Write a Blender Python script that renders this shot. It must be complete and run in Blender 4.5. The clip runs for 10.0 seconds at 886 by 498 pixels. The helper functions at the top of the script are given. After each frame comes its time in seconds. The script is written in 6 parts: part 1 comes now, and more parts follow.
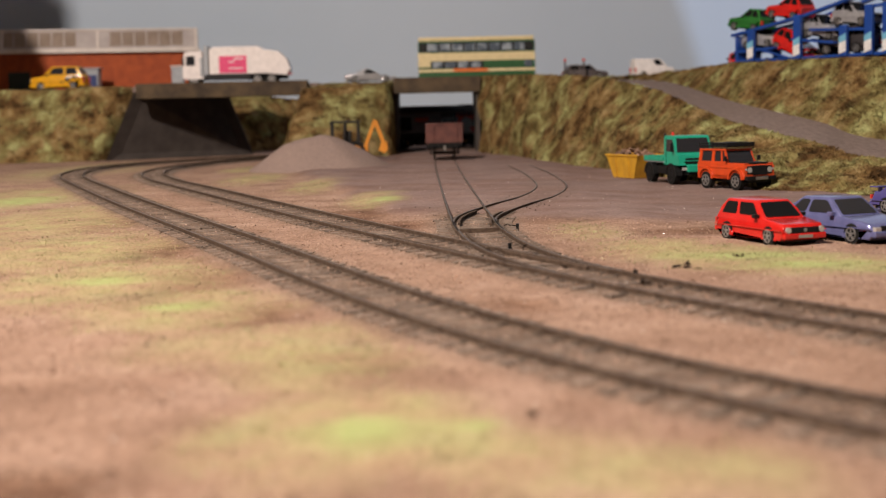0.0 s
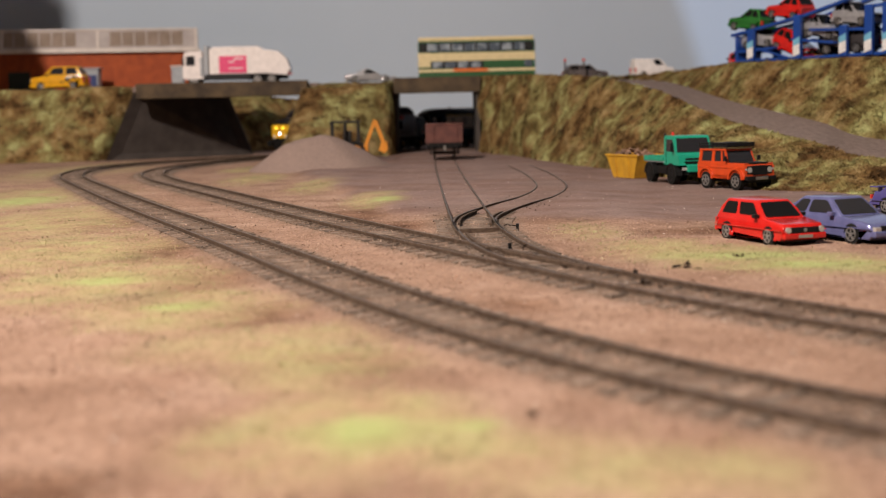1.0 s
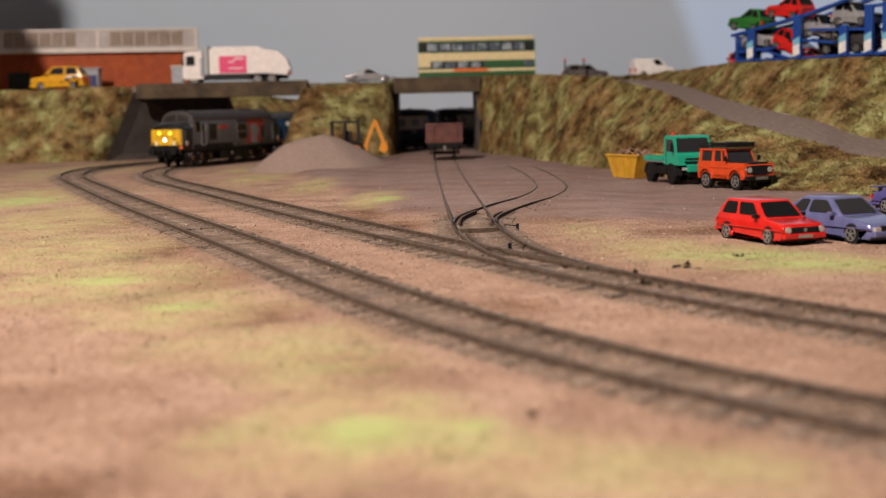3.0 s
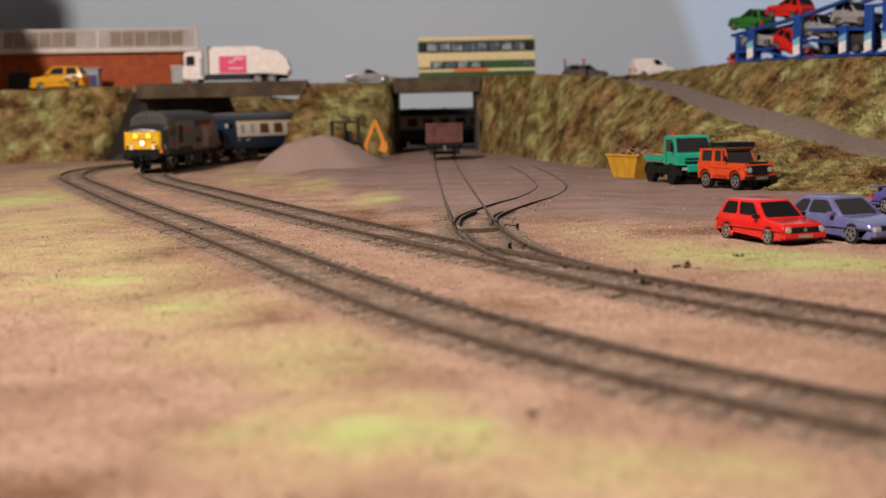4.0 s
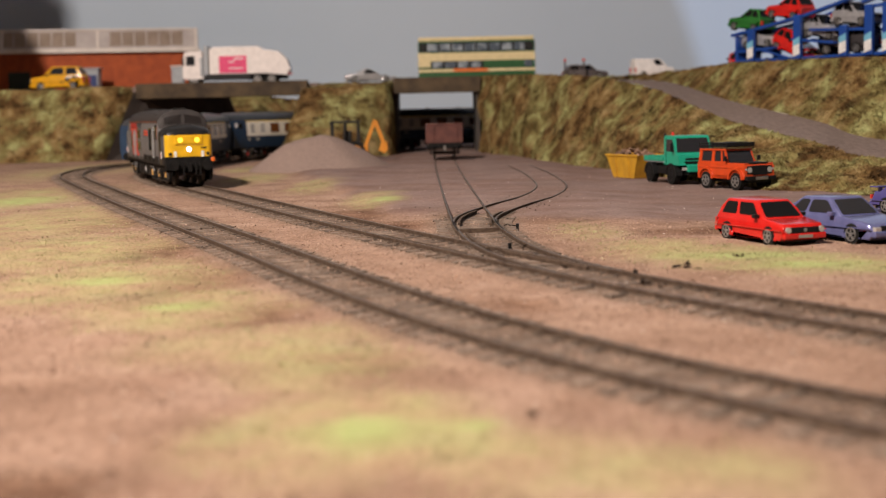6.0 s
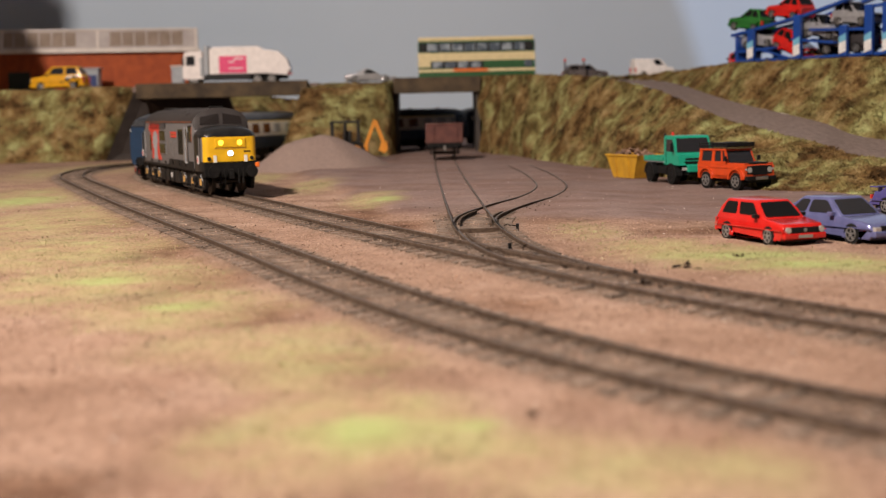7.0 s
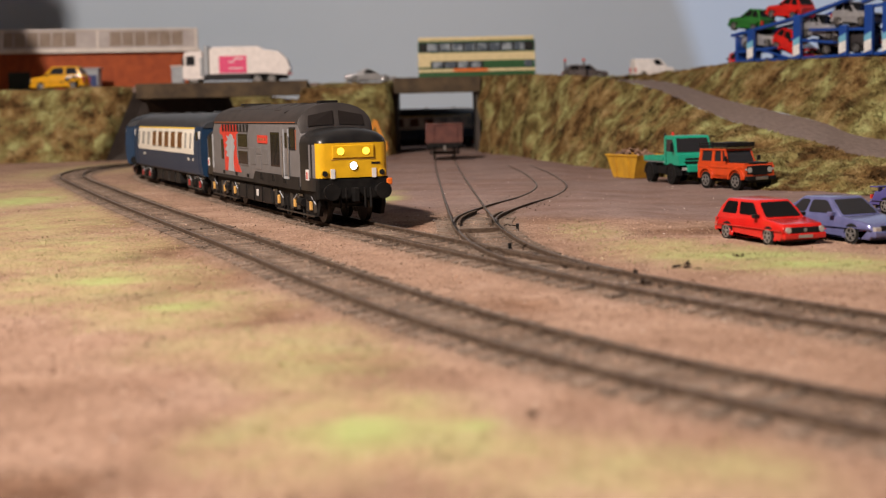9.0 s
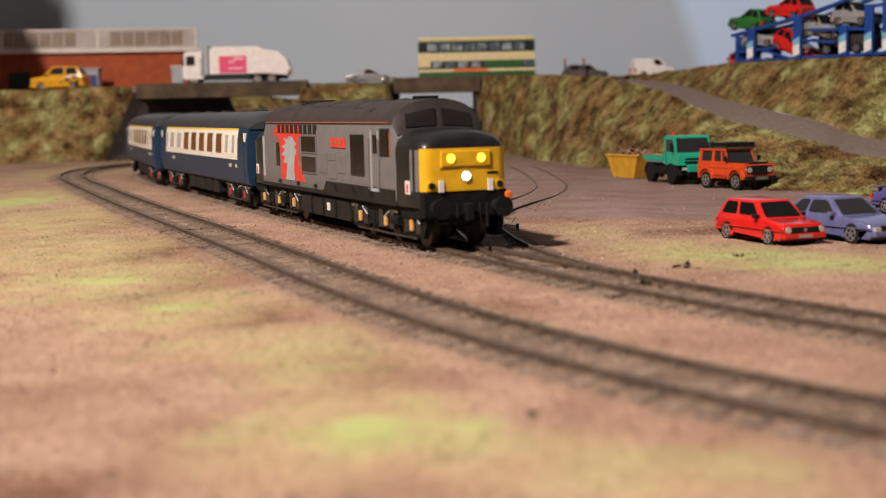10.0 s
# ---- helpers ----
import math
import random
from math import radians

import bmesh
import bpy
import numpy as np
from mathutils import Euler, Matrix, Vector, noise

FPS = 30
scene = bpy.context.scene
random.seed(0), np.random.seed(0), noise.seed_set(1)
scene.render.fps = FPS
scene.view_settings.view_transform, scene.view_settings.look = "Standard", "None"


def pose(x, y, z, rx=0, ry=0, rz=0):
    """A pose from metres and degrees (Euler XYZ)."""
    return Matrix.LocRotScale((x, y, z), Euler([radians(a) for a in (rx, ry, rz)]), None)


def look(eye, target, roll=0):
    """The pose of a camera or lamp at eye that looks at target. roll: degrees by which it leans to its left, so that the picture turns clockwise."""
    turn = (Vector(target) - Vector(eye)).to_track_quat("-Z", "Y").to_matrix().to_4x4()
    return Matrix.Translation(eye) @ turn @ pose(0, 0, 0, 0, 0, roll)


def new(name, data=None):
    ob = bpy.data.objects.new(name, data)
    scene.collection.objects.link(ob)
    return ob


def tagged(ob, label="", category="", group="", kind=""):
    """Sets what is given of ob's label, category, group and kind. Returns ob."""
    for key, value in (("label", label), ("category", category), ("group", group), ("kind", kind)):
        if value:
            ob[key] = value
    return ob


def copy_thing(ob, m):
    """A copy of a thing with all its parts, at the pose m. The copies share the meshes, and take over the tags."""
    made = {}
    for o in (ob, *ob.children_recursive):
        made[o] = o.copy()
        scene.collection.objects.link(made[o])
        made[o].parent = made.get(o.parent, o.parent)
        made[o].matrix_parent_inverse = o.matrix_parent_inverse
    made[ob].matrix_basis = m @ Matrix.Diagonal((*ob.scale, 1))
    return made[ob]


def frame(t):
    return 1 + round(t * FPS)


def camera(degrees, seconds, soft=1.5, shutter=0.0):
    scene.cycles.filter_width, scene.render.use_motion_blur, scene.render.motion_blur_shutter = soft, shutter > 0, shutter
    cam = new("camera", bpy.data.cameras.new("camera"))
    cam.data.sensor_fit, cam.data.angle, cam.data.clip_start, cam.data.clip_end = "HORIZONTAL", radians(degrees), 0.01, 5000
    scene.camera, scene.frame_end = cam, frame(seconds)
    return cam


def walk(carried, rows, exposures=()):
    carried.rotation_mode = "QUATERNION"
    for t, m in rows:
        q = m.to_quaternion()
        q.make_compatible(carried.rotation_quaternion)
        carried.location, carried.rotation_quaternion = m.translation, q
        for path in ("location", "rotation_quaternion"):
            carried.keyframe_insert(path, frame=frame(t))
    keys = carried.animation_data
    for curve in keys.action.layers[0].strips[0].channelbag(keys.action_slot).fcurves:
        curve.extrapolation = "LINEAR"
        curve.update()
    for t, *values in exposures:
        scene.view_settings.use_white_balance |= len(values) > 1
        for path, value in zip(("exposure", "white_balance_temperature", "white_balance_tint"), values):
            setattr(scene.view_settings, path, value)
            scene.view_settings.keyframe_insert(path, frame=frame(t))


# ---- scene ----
MM = 0.001
S = 1 / 76.2          # the models are built to 1:76
DEG = math.degrees

# ---- camera: it stands still ----
cam = camera(36.16, 10.0, soft=1.2)
cam.data.dof.use_dof = True
cam.data.dof.focus_distance = 0.60
cam.data.dof.aperture_fstop = 20.0
EYE = (0, 0, 46.1 * MM)
CAM = look(EYE, (0, 1.0, 46.1 * MM - math.tan(0.1028)), -1.317)
walk(cam, [(0, CAM), (10, CAM)])
scene.view_settings.exposure = 0.0

# ---- light of the room ----
world = bpy.data.worlds.new("room_air")
scene.world = world
world.use_nodes = True
world.node_tree.nodes["Background"].inputs[0].default_value = (0.55, 0.6, 0.7, 1)
world.node_tree.nodes["Background"].inputs[1].default_value = 0.006


def lamp(name, eye, target, size, power, colour, sizey=None):
    d = bpy.data.lights.new(name, "AREA")
    d.shape, d.size, d.size_y = "RECTANGLE", size, sizey or size
    d.energy, d.color = power, colour
    ob = new(name, d)
    ob.matrix_world = look(eye, target)
    return ob


lamp("ceiling_lamp", (-0.60, -0.20, 0.95), (-0.40, 0.80, 0.0), 0.09, 40.0, (1.0, 0.855, 0.745))
# added unseen lamp: gives the right of the back wall its cool light
lamp("passage_lamp", (2.7, -0.8, 0.9), (0.6, 2.15, 0.2), 0.010, 50.0, (0.60, 0.74, 1.0))

# ---- materials ----


def mat(name, colour, rough=0.5, metal=0.0, colour2=None, scale=300.0, bump=0.0, bump_scale=None, emit=0.0, coat=0.0, contrast=(0.35, 0.65), spec=0.5, rand=0.0):
    m = bpy.data.materials.new(name)
    m.use_nodes = True
    nt = m.node_tree
    b = nt.nodes["Principled BSDF"]
    b.inputs["Roughness"].default_value = rough
    b.inputs["Metallic"].default_value = metal
    b.inputs["Coat Weight"].default_value = coat
    b.inputs["Specular IOR Level"].default_value = spec
    tc = nt.nodes.new("ShaderNodeTexCoord")
    out = None
    if colour2:
        n = nt.nodes.new("ShaderNodeTexNoise")
        n.inputs["Scale"].default_value, n.inputs["Detail"].default_value = scale, 6
        nt.links.new(tc.outputs["Object"], n.inputs["Vector"])
        r = nt.nodes.new("ShaderNodeValToRGB")
        r.color_ramp.elements[0].position, r.color_ramp.elements[1].position = contrast
        r.color_ramp.elements[0].color = (*colour, 1)
        r.color_ramp.elements[1].color = (*colour2, 1)
        nt.links.new(n.outputs["Fac"], r.inputs[0])
        out = r.outputs[0]
    else:
        rgb = nt.nodes.new("ShaderNodeRGB")
        rgb.outputs[0].default_value = (*colour, 1)
        out = rgb.outputs[0]
    if rand:
        oi = nt.nodes.new("ShaderNodeObjectInfo")
        mr = nt.nodes.new("ShaderNodeMapRange")
        mr.inputs["To Min"].default_value, mr.inputs["To Max"].default_value = 1 - rand, 1 + rand
        nt.links.new(oi.outputs["Random"], mr.inputs["Value"])
        hs = nt.nodes.new("ShaderNodeHueSaturation")
        nt.links.new(mr.outputs[0], hs.inputs["Value"])
        nt.links.new(out, hs.inputs["Color"])
        out = hs.outputs[0]
    nt.links.new(out, b.inputs["Base Color"])
    if emit:
        b.inputs["Emission Color"].default_value = (*colour, 1)
        b.inputs["Emission Strength"].default_value = emit
    if bump:
        n2 = nt.nodes.new("ShaderNodeTexNoise")
        n2.inputs["Scale"].default_value, n2.inputs["Detail"].default_value = bump_scale or scale * 2, 4
        nt.links.new(tc.outputs["Object"], n2.inputs["Vector"])
        bp = nt.nodes.new("ShaderNodeBump")
        bp.inputs["Strength"].default_value = bump
        bp.inputs["Distance"].default_value = 0.0006
        nt.links.new(n2.outputs["Fac"], bp.inputs["Height"])
        nt.links.new(bp.outputs[0], b.inputs["Normal"])
    return m


def paint(name, colour, rough=0.35, coat=0.0, dirt=0.85):
    """Model paint: slightly uneven, with handling marks."""
    return mat(name, tuple(c * dirt for c in colour), rough, 0.0, colour, 180.0, 0.04, 900.0, coat=coat)


def ground_mat():
    m = bpy.data.materials.new("scenic_ground")
    m.use_nodes = True
    nt = m.node_tree
    L = nt.links.new
    b = nt.nodes["Principled BSDF"]
    b.inputs["Roughness"].default_value = 0.95
    b.inputs["Specular IOR Level"].default_value = 0.15
    tc = nt.nodes.new("ShaderNodeTexCoord")

    def tex(scale, detail=6, rough=0.6):
        n = nt.nodes.new("ShaderNodeTexNoise")
        n.inputs["Scale"].default_value, n.inputs["Detail"].default_value, n.inputs["Roughness"].default_value = scale, detail, rough
        L(tc.outputs["Object"], n.inputs["Vector"])
        return n.outputs["Fac"]

    def ramp(fac, stops):
        r = nt.nodes.new("ShaderNodeValToRGB")
        e = r.color_ramp.elements
        while len(e) < len(stops):
            e.new(0.5)
        for el, (p, c) in zip(e, stops):
            el.position, el.color = p, (*c, 1)
        L(fac, r.inputs[0])
        return r.outputs[0]

    def mix(fac, a, c, mode="MIX"):
        n = nt.nodes.new("ShaderNodeMix")
        n.data_type, n.blend_type = "RGBA", mode
        if isinstance(fac, float):
            n.inputs[0].default_value = fac
        else:
            L(fac, n.inputs[0])
        L(a, n.inputs[6])
        L(c, n.inputs[7])
        return n.outputs[2]

    def attr(name):
        n = nt.nodes.new("ShaderNodeAttribute")
        n.attribute_name = name
        return n.outputs["Fac"]

    def cells(scale):
        n = nt.nodes.new("ShaderNodeTexVoronoi")
        n.inputs["Scale"].default_value = scale
        L(tc.outputs["Object"], n.inputs["Vector"])
        sep = nt.nodes.new("ShaderNodeSeparateColor")
        L(n.outputs["Color"], sep.inputs[0])
        return sep.outputs[0]

    earth = ramp(tex(34), [(0.32, (0.285, 0.182, 0.134)), (0.5, (0.375, 0.250, 0.188)), (0.68, (0.455, 0.318, 0.250))])
    grain = ramp(cells(1300), [(0.0, (0.34, 0.29, 0.25)), (0.18, (0.66, 0.62, 0.58)), (0.6, (0.92, 0.90, 0.88)), (1.0, (1.0, 1.0, 0.98))])
    earth = mix(0.75, earth, grain, "MULTIPLY")
    earth = mix(0.4, earth, ramp(tex(9, 3), [(0.36, (0.66, 0.60, 0.56)), (0.56, (1.0, 1.0, 1.0))]), "MULTIPLY")
    yard = ramp(tex(30), [(0.3, (0.200, 0.138, 0.126)), (0.5, (0.252, 0.181, 0.165)), (0.72, (0.305, 0.228, 0.207))])
    yard = mix(0.5, yard, grain, "MULTIPLY")
    yard = mix(0.5, yard, ramp(tex(14, 6), [(0.38, (0.78, 0.60, 0.50)), (0.55, (1.0, 1.0, 1.0))]), "MULTIPLY")
    grass = ramp(tex(48, 8, 0.65), [(0.30, (0.30, 0.195, 0.125)), (0.44, (0.42, 0.315, 0.19)), (0.56, (0.41, 0.36, 0.185)), (0.70, (0.40, 0.42, 0.20))])
    grass = mix(0.6, grass, grain, "MULTIPLY")
    c = mix(attr("dirt"), earth, mix(1.0, earth, ramp(tex(70), [(0.35, (0.36, 0.29, 0.24)), (0.6, (0.80, 0.72, 0.66))]), "MULTIPLY"))
    c = mix(attr("yard"), c, yard)
    c = mix(attr("grass"), c, grass)
    lush = ramp(tex(90, 5), [(0.35, (0.31, 0.31, 0.13)), (0.65, (0.37, 0.43, 0.175))])
    c = mix(attr("lush"), c, lush)
    bed = ramp(tex(80), [(0.3, (0.125, 0.089, 0.068)), (0.55, (0.205, 0.150, 0.119)), (0.75, (0.285, 0.216, 0.172))])
    bed = mix(0.85, bed, grain, "MULTIPLY")
    c = mix(attr("bed"), c, bed)
    L(c, b.inputs["Base Color"])
    bp = nt.nodes.new("ShaderNodeBump")
    bp.inputs["Strength"].default_value, bp.inputs["Distance"].default_value = 0.8, 0.0008
    L(tex(700, 4), bp.inputs["Height"])
    L(bp.outputs[0], b.inputs["Normal"])
    return m


def bank_mat(name="scatter_covered_bank", light=1.0, island=False):
    """Mottled foam and fibre: dark, brown, straw and green patches that run on from piece to piece."""
    m = bpy.data.materials.new(name)
    m.use_nodes = True
    nt = m.node_tree
    L = nt.links.new
    b = nt.nodes["Principled BSDF"]
    b.inputs["Roughness"].default_value = 0.95
    b.inputs["Specular IOR Level"].default_value = 0.12
    tc = nt.nodes.new("ShaderNodeTexCoord")

    def tex(scale, detail, shift):
        mp = nt.nodes.new("ShaderNodeMapping")
        mp.inputs["Location"].default_value = (shift, shift * 0.7, -shift)
        L(tc.outputs["Object"], mp.inputs["Vector"])
        n = nt.nodes.new("ShaderNodeTexNoise")
        n.inputs["Scale"].default_value, n.inputs["Detail"].default_value, n.inputs["Roughness"].default_value = scale, detail, 0.62
        L(mp.outputs[0], n.inputs["Vector"])
        return n.outputs["Fac"]

    def ramp(fac, stops):
        r = nt.nodes.new("ShaderNodeValToRGB")
        e = r.color_ramp.elements
        while len(e) < len(stops):
            e.new(0.5)
        for el, (p, c) in zip(e, stops):
            el.position, el.color = p, (*(x * light for x in c), 1)
        L(fac, r.inputs[0])
        return r.outputs[0]

    def mix(fac, x, y, mode="MIX"):
        n = nt.nodes.new("ShaderNodeMix")
        n.data_type, n.blend_type = "RGBA", mode
        if isinstance(fac, float):
            n.inputs[0].default_value = fac
        else:
            L(fac, n.inputs[0])
        L(x, n.inputs[6])
        L(y, n.inputs[7])
        return n.outputs[2]

    def fade(fac, lo, hi):
        r = nt.nodes.new("ShaderNodeMapRange")
        r.inputs["From Min"].default_value, r.inputs["From Max"].default_value = lo, hi
        L(fac, r.inputs["Value"])
        return r.outputs[0]

    dry = ramp(tex(52, 7, 1.7), [(0.34, (0.030, 0.017, 0.007)), (0.42, (0.095, 0.052, 0.020)), (0.50, (0.175, 0.108, 0.042)), (0.57, (0.235, 0.160, 0.068)), (0.65, (0.33, 0.245, 0.12))])
    green = ramp(tex(64, 7, 5.1), [(0.34, (0.060, 0.044, 0.015)), (0.44, (0.155, 0.122, 0.046)), (0.53, (0.235, 0.210, 0.085)), (0.64, (0.36, 0.37, 0.165))])
    c = mix(fade(tex(30, 5, 9.3), 0.45, 0.57), dry, green)
    c = mix(fade(tex(110, 4, 3.3), 0.57, 0.66), c, ramp(tex(300, 3, 2.0), [(0.4, (0.024, 0.014, 0.006)), (0.6, (0.085, 0.052, 0.02))]))
    if island:
        g = nt.nodes.new("ShaderNodeNewGeometry")
        mr = nt.nodes.new("ShaderNodeMapRange")
        mr.inputs["To Min"].default_value, mr.inputs["To Max"].default_value = 0.62, 1.3
        L(g.outputs["Random Per Island"], mr.inputs["Value"])
        h = nt.nodes.new("ShaderNodeHueSaturation")
        L(mr.outputs[0], h.inputs["Value"])
        L(c, h.inputs["Color"])
        c = h.outputs[0]
    else:
        bp = nt.nodes.new("ShaderNodeBump")
        bp.inputs["Strength"].default_value, bp.inputs["Distance"].default_value = 0.9, 0.0012
        L(tex(420, 5, 0.0), bp.inputs["Height"])
        L(bp.outputs[0], b.inputs["Normal"])
    L(c, b.inputs["Base Color"])
    return m


M_GROUND = ground_mat()
M_BANK = bank_mat()
M_RAIL = mat("rusty_rail", (0.052, 0.033, 0.023), 0.75, 0.0, (0.112, 0.078, 0.056), 400, spec=0.2)
M_RAILTOP = mat("worn_rail_head", (0.15, 0.115, 0.095), 0.42, 0.6, (0.075, 0.05, 0.038), 300)
M_SLEEPER = mat("weathered_sleeper", (0.095, 0.068, 0.051), 0.85, 0, (0.23, 0.172, 0.134), 260, 0.4, 900, rand=0.35)
M_WALL = mat("blue_grey_wall_paint", (0.50, 0.59, 0.70), 0.8, 0, (0.54, 0.63, 0.74), 2.2, 0.02, 200)
M_DECK = mat("stained_timber_beam", (0.026, 0.016, 0.008), 0.8, 0, (0.085, 0.055, 0.027), 60, 0.3, 300)
M_BOARD = mat("dark_painted_board", (0.036, 0.029, 0.026), 0.85, 0, (0.058, 0.047, 0.042), 60, 0.1, 500)
M_BLACK = mat("black_underframe", (0.0045, 0.0042, 0.0044), 0.7, 0, (0.011, 0.010, 0.0095), 260, spec=0.15)
M_ROAD = mat("grey_road", (0.16, 0.120, 0.106), 0.95, 0, (0.25, 0.195, 0.172), 300, 0.6, 900, spec=0.15)

# ---- mesh helpers ----


def part(name, bm, material, parent, label="", k=S, smooth=False):
    """Link a bmesh as one mesh object under a thing or a part; k scales its numbers to metres."""
    me = bpy.data.meshes.new(name)
    bmesh.ops.scale(bm, vec=(k, k, k), verts=bm.verts)
    bmesh.ops.recalc_face_normals(bm, faces=bm.faces)
    bm.to_mesh(me)
    bm.free()
    if smooth:
        for p in me.polygons:
            p.use_smooth = True
        me.set_sharp_from_angle(angle=radians(38))
    me.materials.append(material)
    ob = new(name, me)
    if parent:
        ob.parent = parent
    if label:
        ob["label"] = label
    return ob


def share(name, src, parent, m):
    """Another object on the same mesh, at the pose m."""
    ob = new(name, src.data)
    ob.parent = parent
    ob.matrix_basis = m
    return ob


def root(name, m, label, category, group="", kind=""):
    e = new(name)
    e.empty_display_size = 0.01
    e.matrix_basis = m
    return tagged(e, label, category, group, kind)


def box(bm, x0, x1, y0, y1, z0, z1, bev=0.0):
    r = bmesh.ops.create_cube(bm, size=1.0)
    vs = r["verts"]
    for v in vs:
        v.co = Vector((x0 + (v.co.x + 0.5) * (x1 - x0), y0 + (v.co.y + 0.5) * (y1 - y0), z0 + (v.co.z + 0.5) * (z1 - z0)))
    if bev:
        es = list({e for v in vs for e in v.link_edges})
        bmesh.ops.bevel(bm, geom=es, offset=bev, segments=2, affect="EDGES", profile=0.5)
    return bm


def nbox(*a):
    return box(bmesh.new(), *a)


def cyl(bm, c, r, length, axis="y", n=20, r2=None):
    """A cylinder centred at c along an axis."""
    m = Matrix.Translation(c)
    if axis == "x":
        m = m @ Matrix.Rotation(radians(90), 4, "Y")
    elif axis == "y":
        m = m @ Matrix.Rotation(radians(90), 4, "X")
    bmesh.ops.create_cone(bm, cap_ends=True, segments=n, radius1=r, radius2=r if r2 is None else r2, depth=length, matrix=m)
    return bm


def prism(bm, prof, a0, a1, axis="x"):
    """Extrude a closed profile from a0 to a1. axis x: profile is (y, z); axis y: profile is (x, z); axis z: profile is (x, y)."""
    def co(p, a):
        return {"x": (a, p[0], p[1]), "y": (p[0], a, p[1]), "z": (p[0], p[1], a)}[axis]
    n = len(prof)
    v0 = [bm.verts.new(co(p, a0)) for p in prof]
    v1 = [bm.verts.new(co(p, a1)) for p in prof]
    for i in range(n):
        bm.faces.new((v0[i], v0[(i + 1) % n], v1[(i + 1) % n], v1[i]))
    bm.faces.new(v0[::-1])
    bm.faces.new(v1)
    return bm


def loft(bm, rings, close=True, caps=True):
    """Skin a row of rings that have the same number of points."""
    vs = [[bm.verts.new(p) for p in r] for r in rings]
    n = len(rings[0])
    for a, b in zip(vs, vs[1:]):
        for i in range(n if close else n - 1):
            bm.faces.new((a[i], a[(i + 1) % n], b[(i + 1) % n], b[i]))
    if caps:
        bm.faces.new(vs[0][::-1])
        bm.faces.new(vs[-1])
    return bm


# ---- the lines of the tracks, in millimetres ----


def bend(x, y, a, knots, length, before=(), step=5.0):
    """Points (s, x, y, heading) of a line whose curvature runs through evenly spaced knots; before: (length, curvature) ahead of its start."""
    gap = length / (len(knots) - 1)
    pts = [(0.0, x, y, a)]
    s = 0.0
    while s < length:
        i = min(int((s + step / 2) / gap), len(knots) - 2)
        f = (s + step / 2) / gap - i
        k = knots[i] * (1 - f) + knots[i + 1] * f
        am = a + k * step / 2
        x, y, a, s = x + math.cos(am) * step, y + math.sin(am) * step, a + k * step, s + step
        pts.append((s, x, y, a))
    if before:
        _, x, y, a = pts[0]
        s, head = 0.0, []
        while s > -before[0]:
            am = a - before[1] * step / 2
            x, y, a, s = x - math.cos(am) * step, y - math.sin(am) * step, a - before[1] * step, s - step
            head.append((s, x, y, a))
        pts = head[::-1] + pts
    return pts


def at(line, s):
    i = max(0, min(int((s - line[0][0]) / 5.0), len(line) - 2))
    f = (s - line[i][0]) / 5.0
    return tuple(line[i][j] * (1 - f) + line[i + 1][j] * f for j in range(4))


LINE_A = bend(43.98, 368.99, 1.9997, (-0.00031, -0.0001, 0.0001, -0.0023, -0.00166, -0.00156, -0.00156), 1700, (420, -0.0012))
LINE_A += [(1700 + 5 * i, LINE_A[-1][1] + 5 * i, LINE_A[-1][2] + 0.6 * i, 0.12) for i in range(1, 320)]
LINE_B = bend(72.8, 187.48, 2.2712, (-0.0026, 0.00019, -0.00012, 0.00002, -0.00292, -0.00291, -0.00291), 1700, (260, -0.0026))


def spline(pts, step=5.0):
    """A smooth line through points (x, y), as rows (s, x, y, heading)."""
    p = [Vector((*q, 0)) for q in pts]
    p = [p[0] * 2 - p[1]] + p + [p[-1] * 2 - p[-2]]
    fine = []
    for i in range(1, len(p) - 2):
        for j in range(40):
            t = j / 40
            a, b, c, d = p[i - 1], p[i], p[i + 1], p[i + 2]
            fine.append(0.5 * ((2 * b) + (c - a) * t + (2 * a - 5 * b + 4 * c - d) * t * t + (3 * b - a - 3 * c + d) * t ** 3))
    rows, acc, last = [], 0.0, fine[0]
    nxt, s = 0.0, 0.0
    for u, v in zip(fine, fine[1:]):
        seg = (v - u).length
        while nxt <= acc + seg:
            w = u.lerp(v, (nxt - acc) / seg)
            rows.append((nxt, w.x, w.y, math.atan2(v.y - u.y, v.x - u.x)))
            nxt += step
        acc += seg
    return rows


# ---- ground and banks ----
SIDING = spline([(47.5, 359.6), (35.4, 392.3), (26.0, 425.3), (18.8, 467.3), (14.5, 519.7), (12.4, 580), (10.0, 705), (7.0, 889), (5.0, 1040), (3.0, 1283), (1.0, 1480)])
SPUR = spline([(26.0, 425.3), (18.8, 467.3), (14.2, 519.9), (13.4, 560.2), (17.5, 595.7), (32.0, 651.6), (49.4, 705.1), (61.0, 765), (66.5, 835), (67.0, 963.0), (62.0, 1090)])


def fbm(x, y, f, seed=0.0):
    return noise.fractal(Vector((x * f + seed, y * f - seed, seed)), 1.0, 2.0, 4)


def smooth(a, b, t):
    t = max(0.0, min(1.0, (t - a) / (b - a)))
    return t * t * (3 - 2 * t)


def near_line(line, x, y, stepi=6):
    return min((p[1] - x) ** 2 + (p[2] - y) ** 2 for p in line[::stepi]) ** 0.5


def yard_amount(x, y):
    """1 on the ash-covered yard round the siding."""
    left = -22 - (y - 620) * 0.20 + 7 * fbm(x, y, 0.02, 3)
    front = 610 - 0.55 * x * (1 if x > 0 else 0.2) + 22 * fbm(x, y, 0.02, 7)
    return smooth(left - 6, left + 10, x) * smooth(front - 12, front + 30, y)


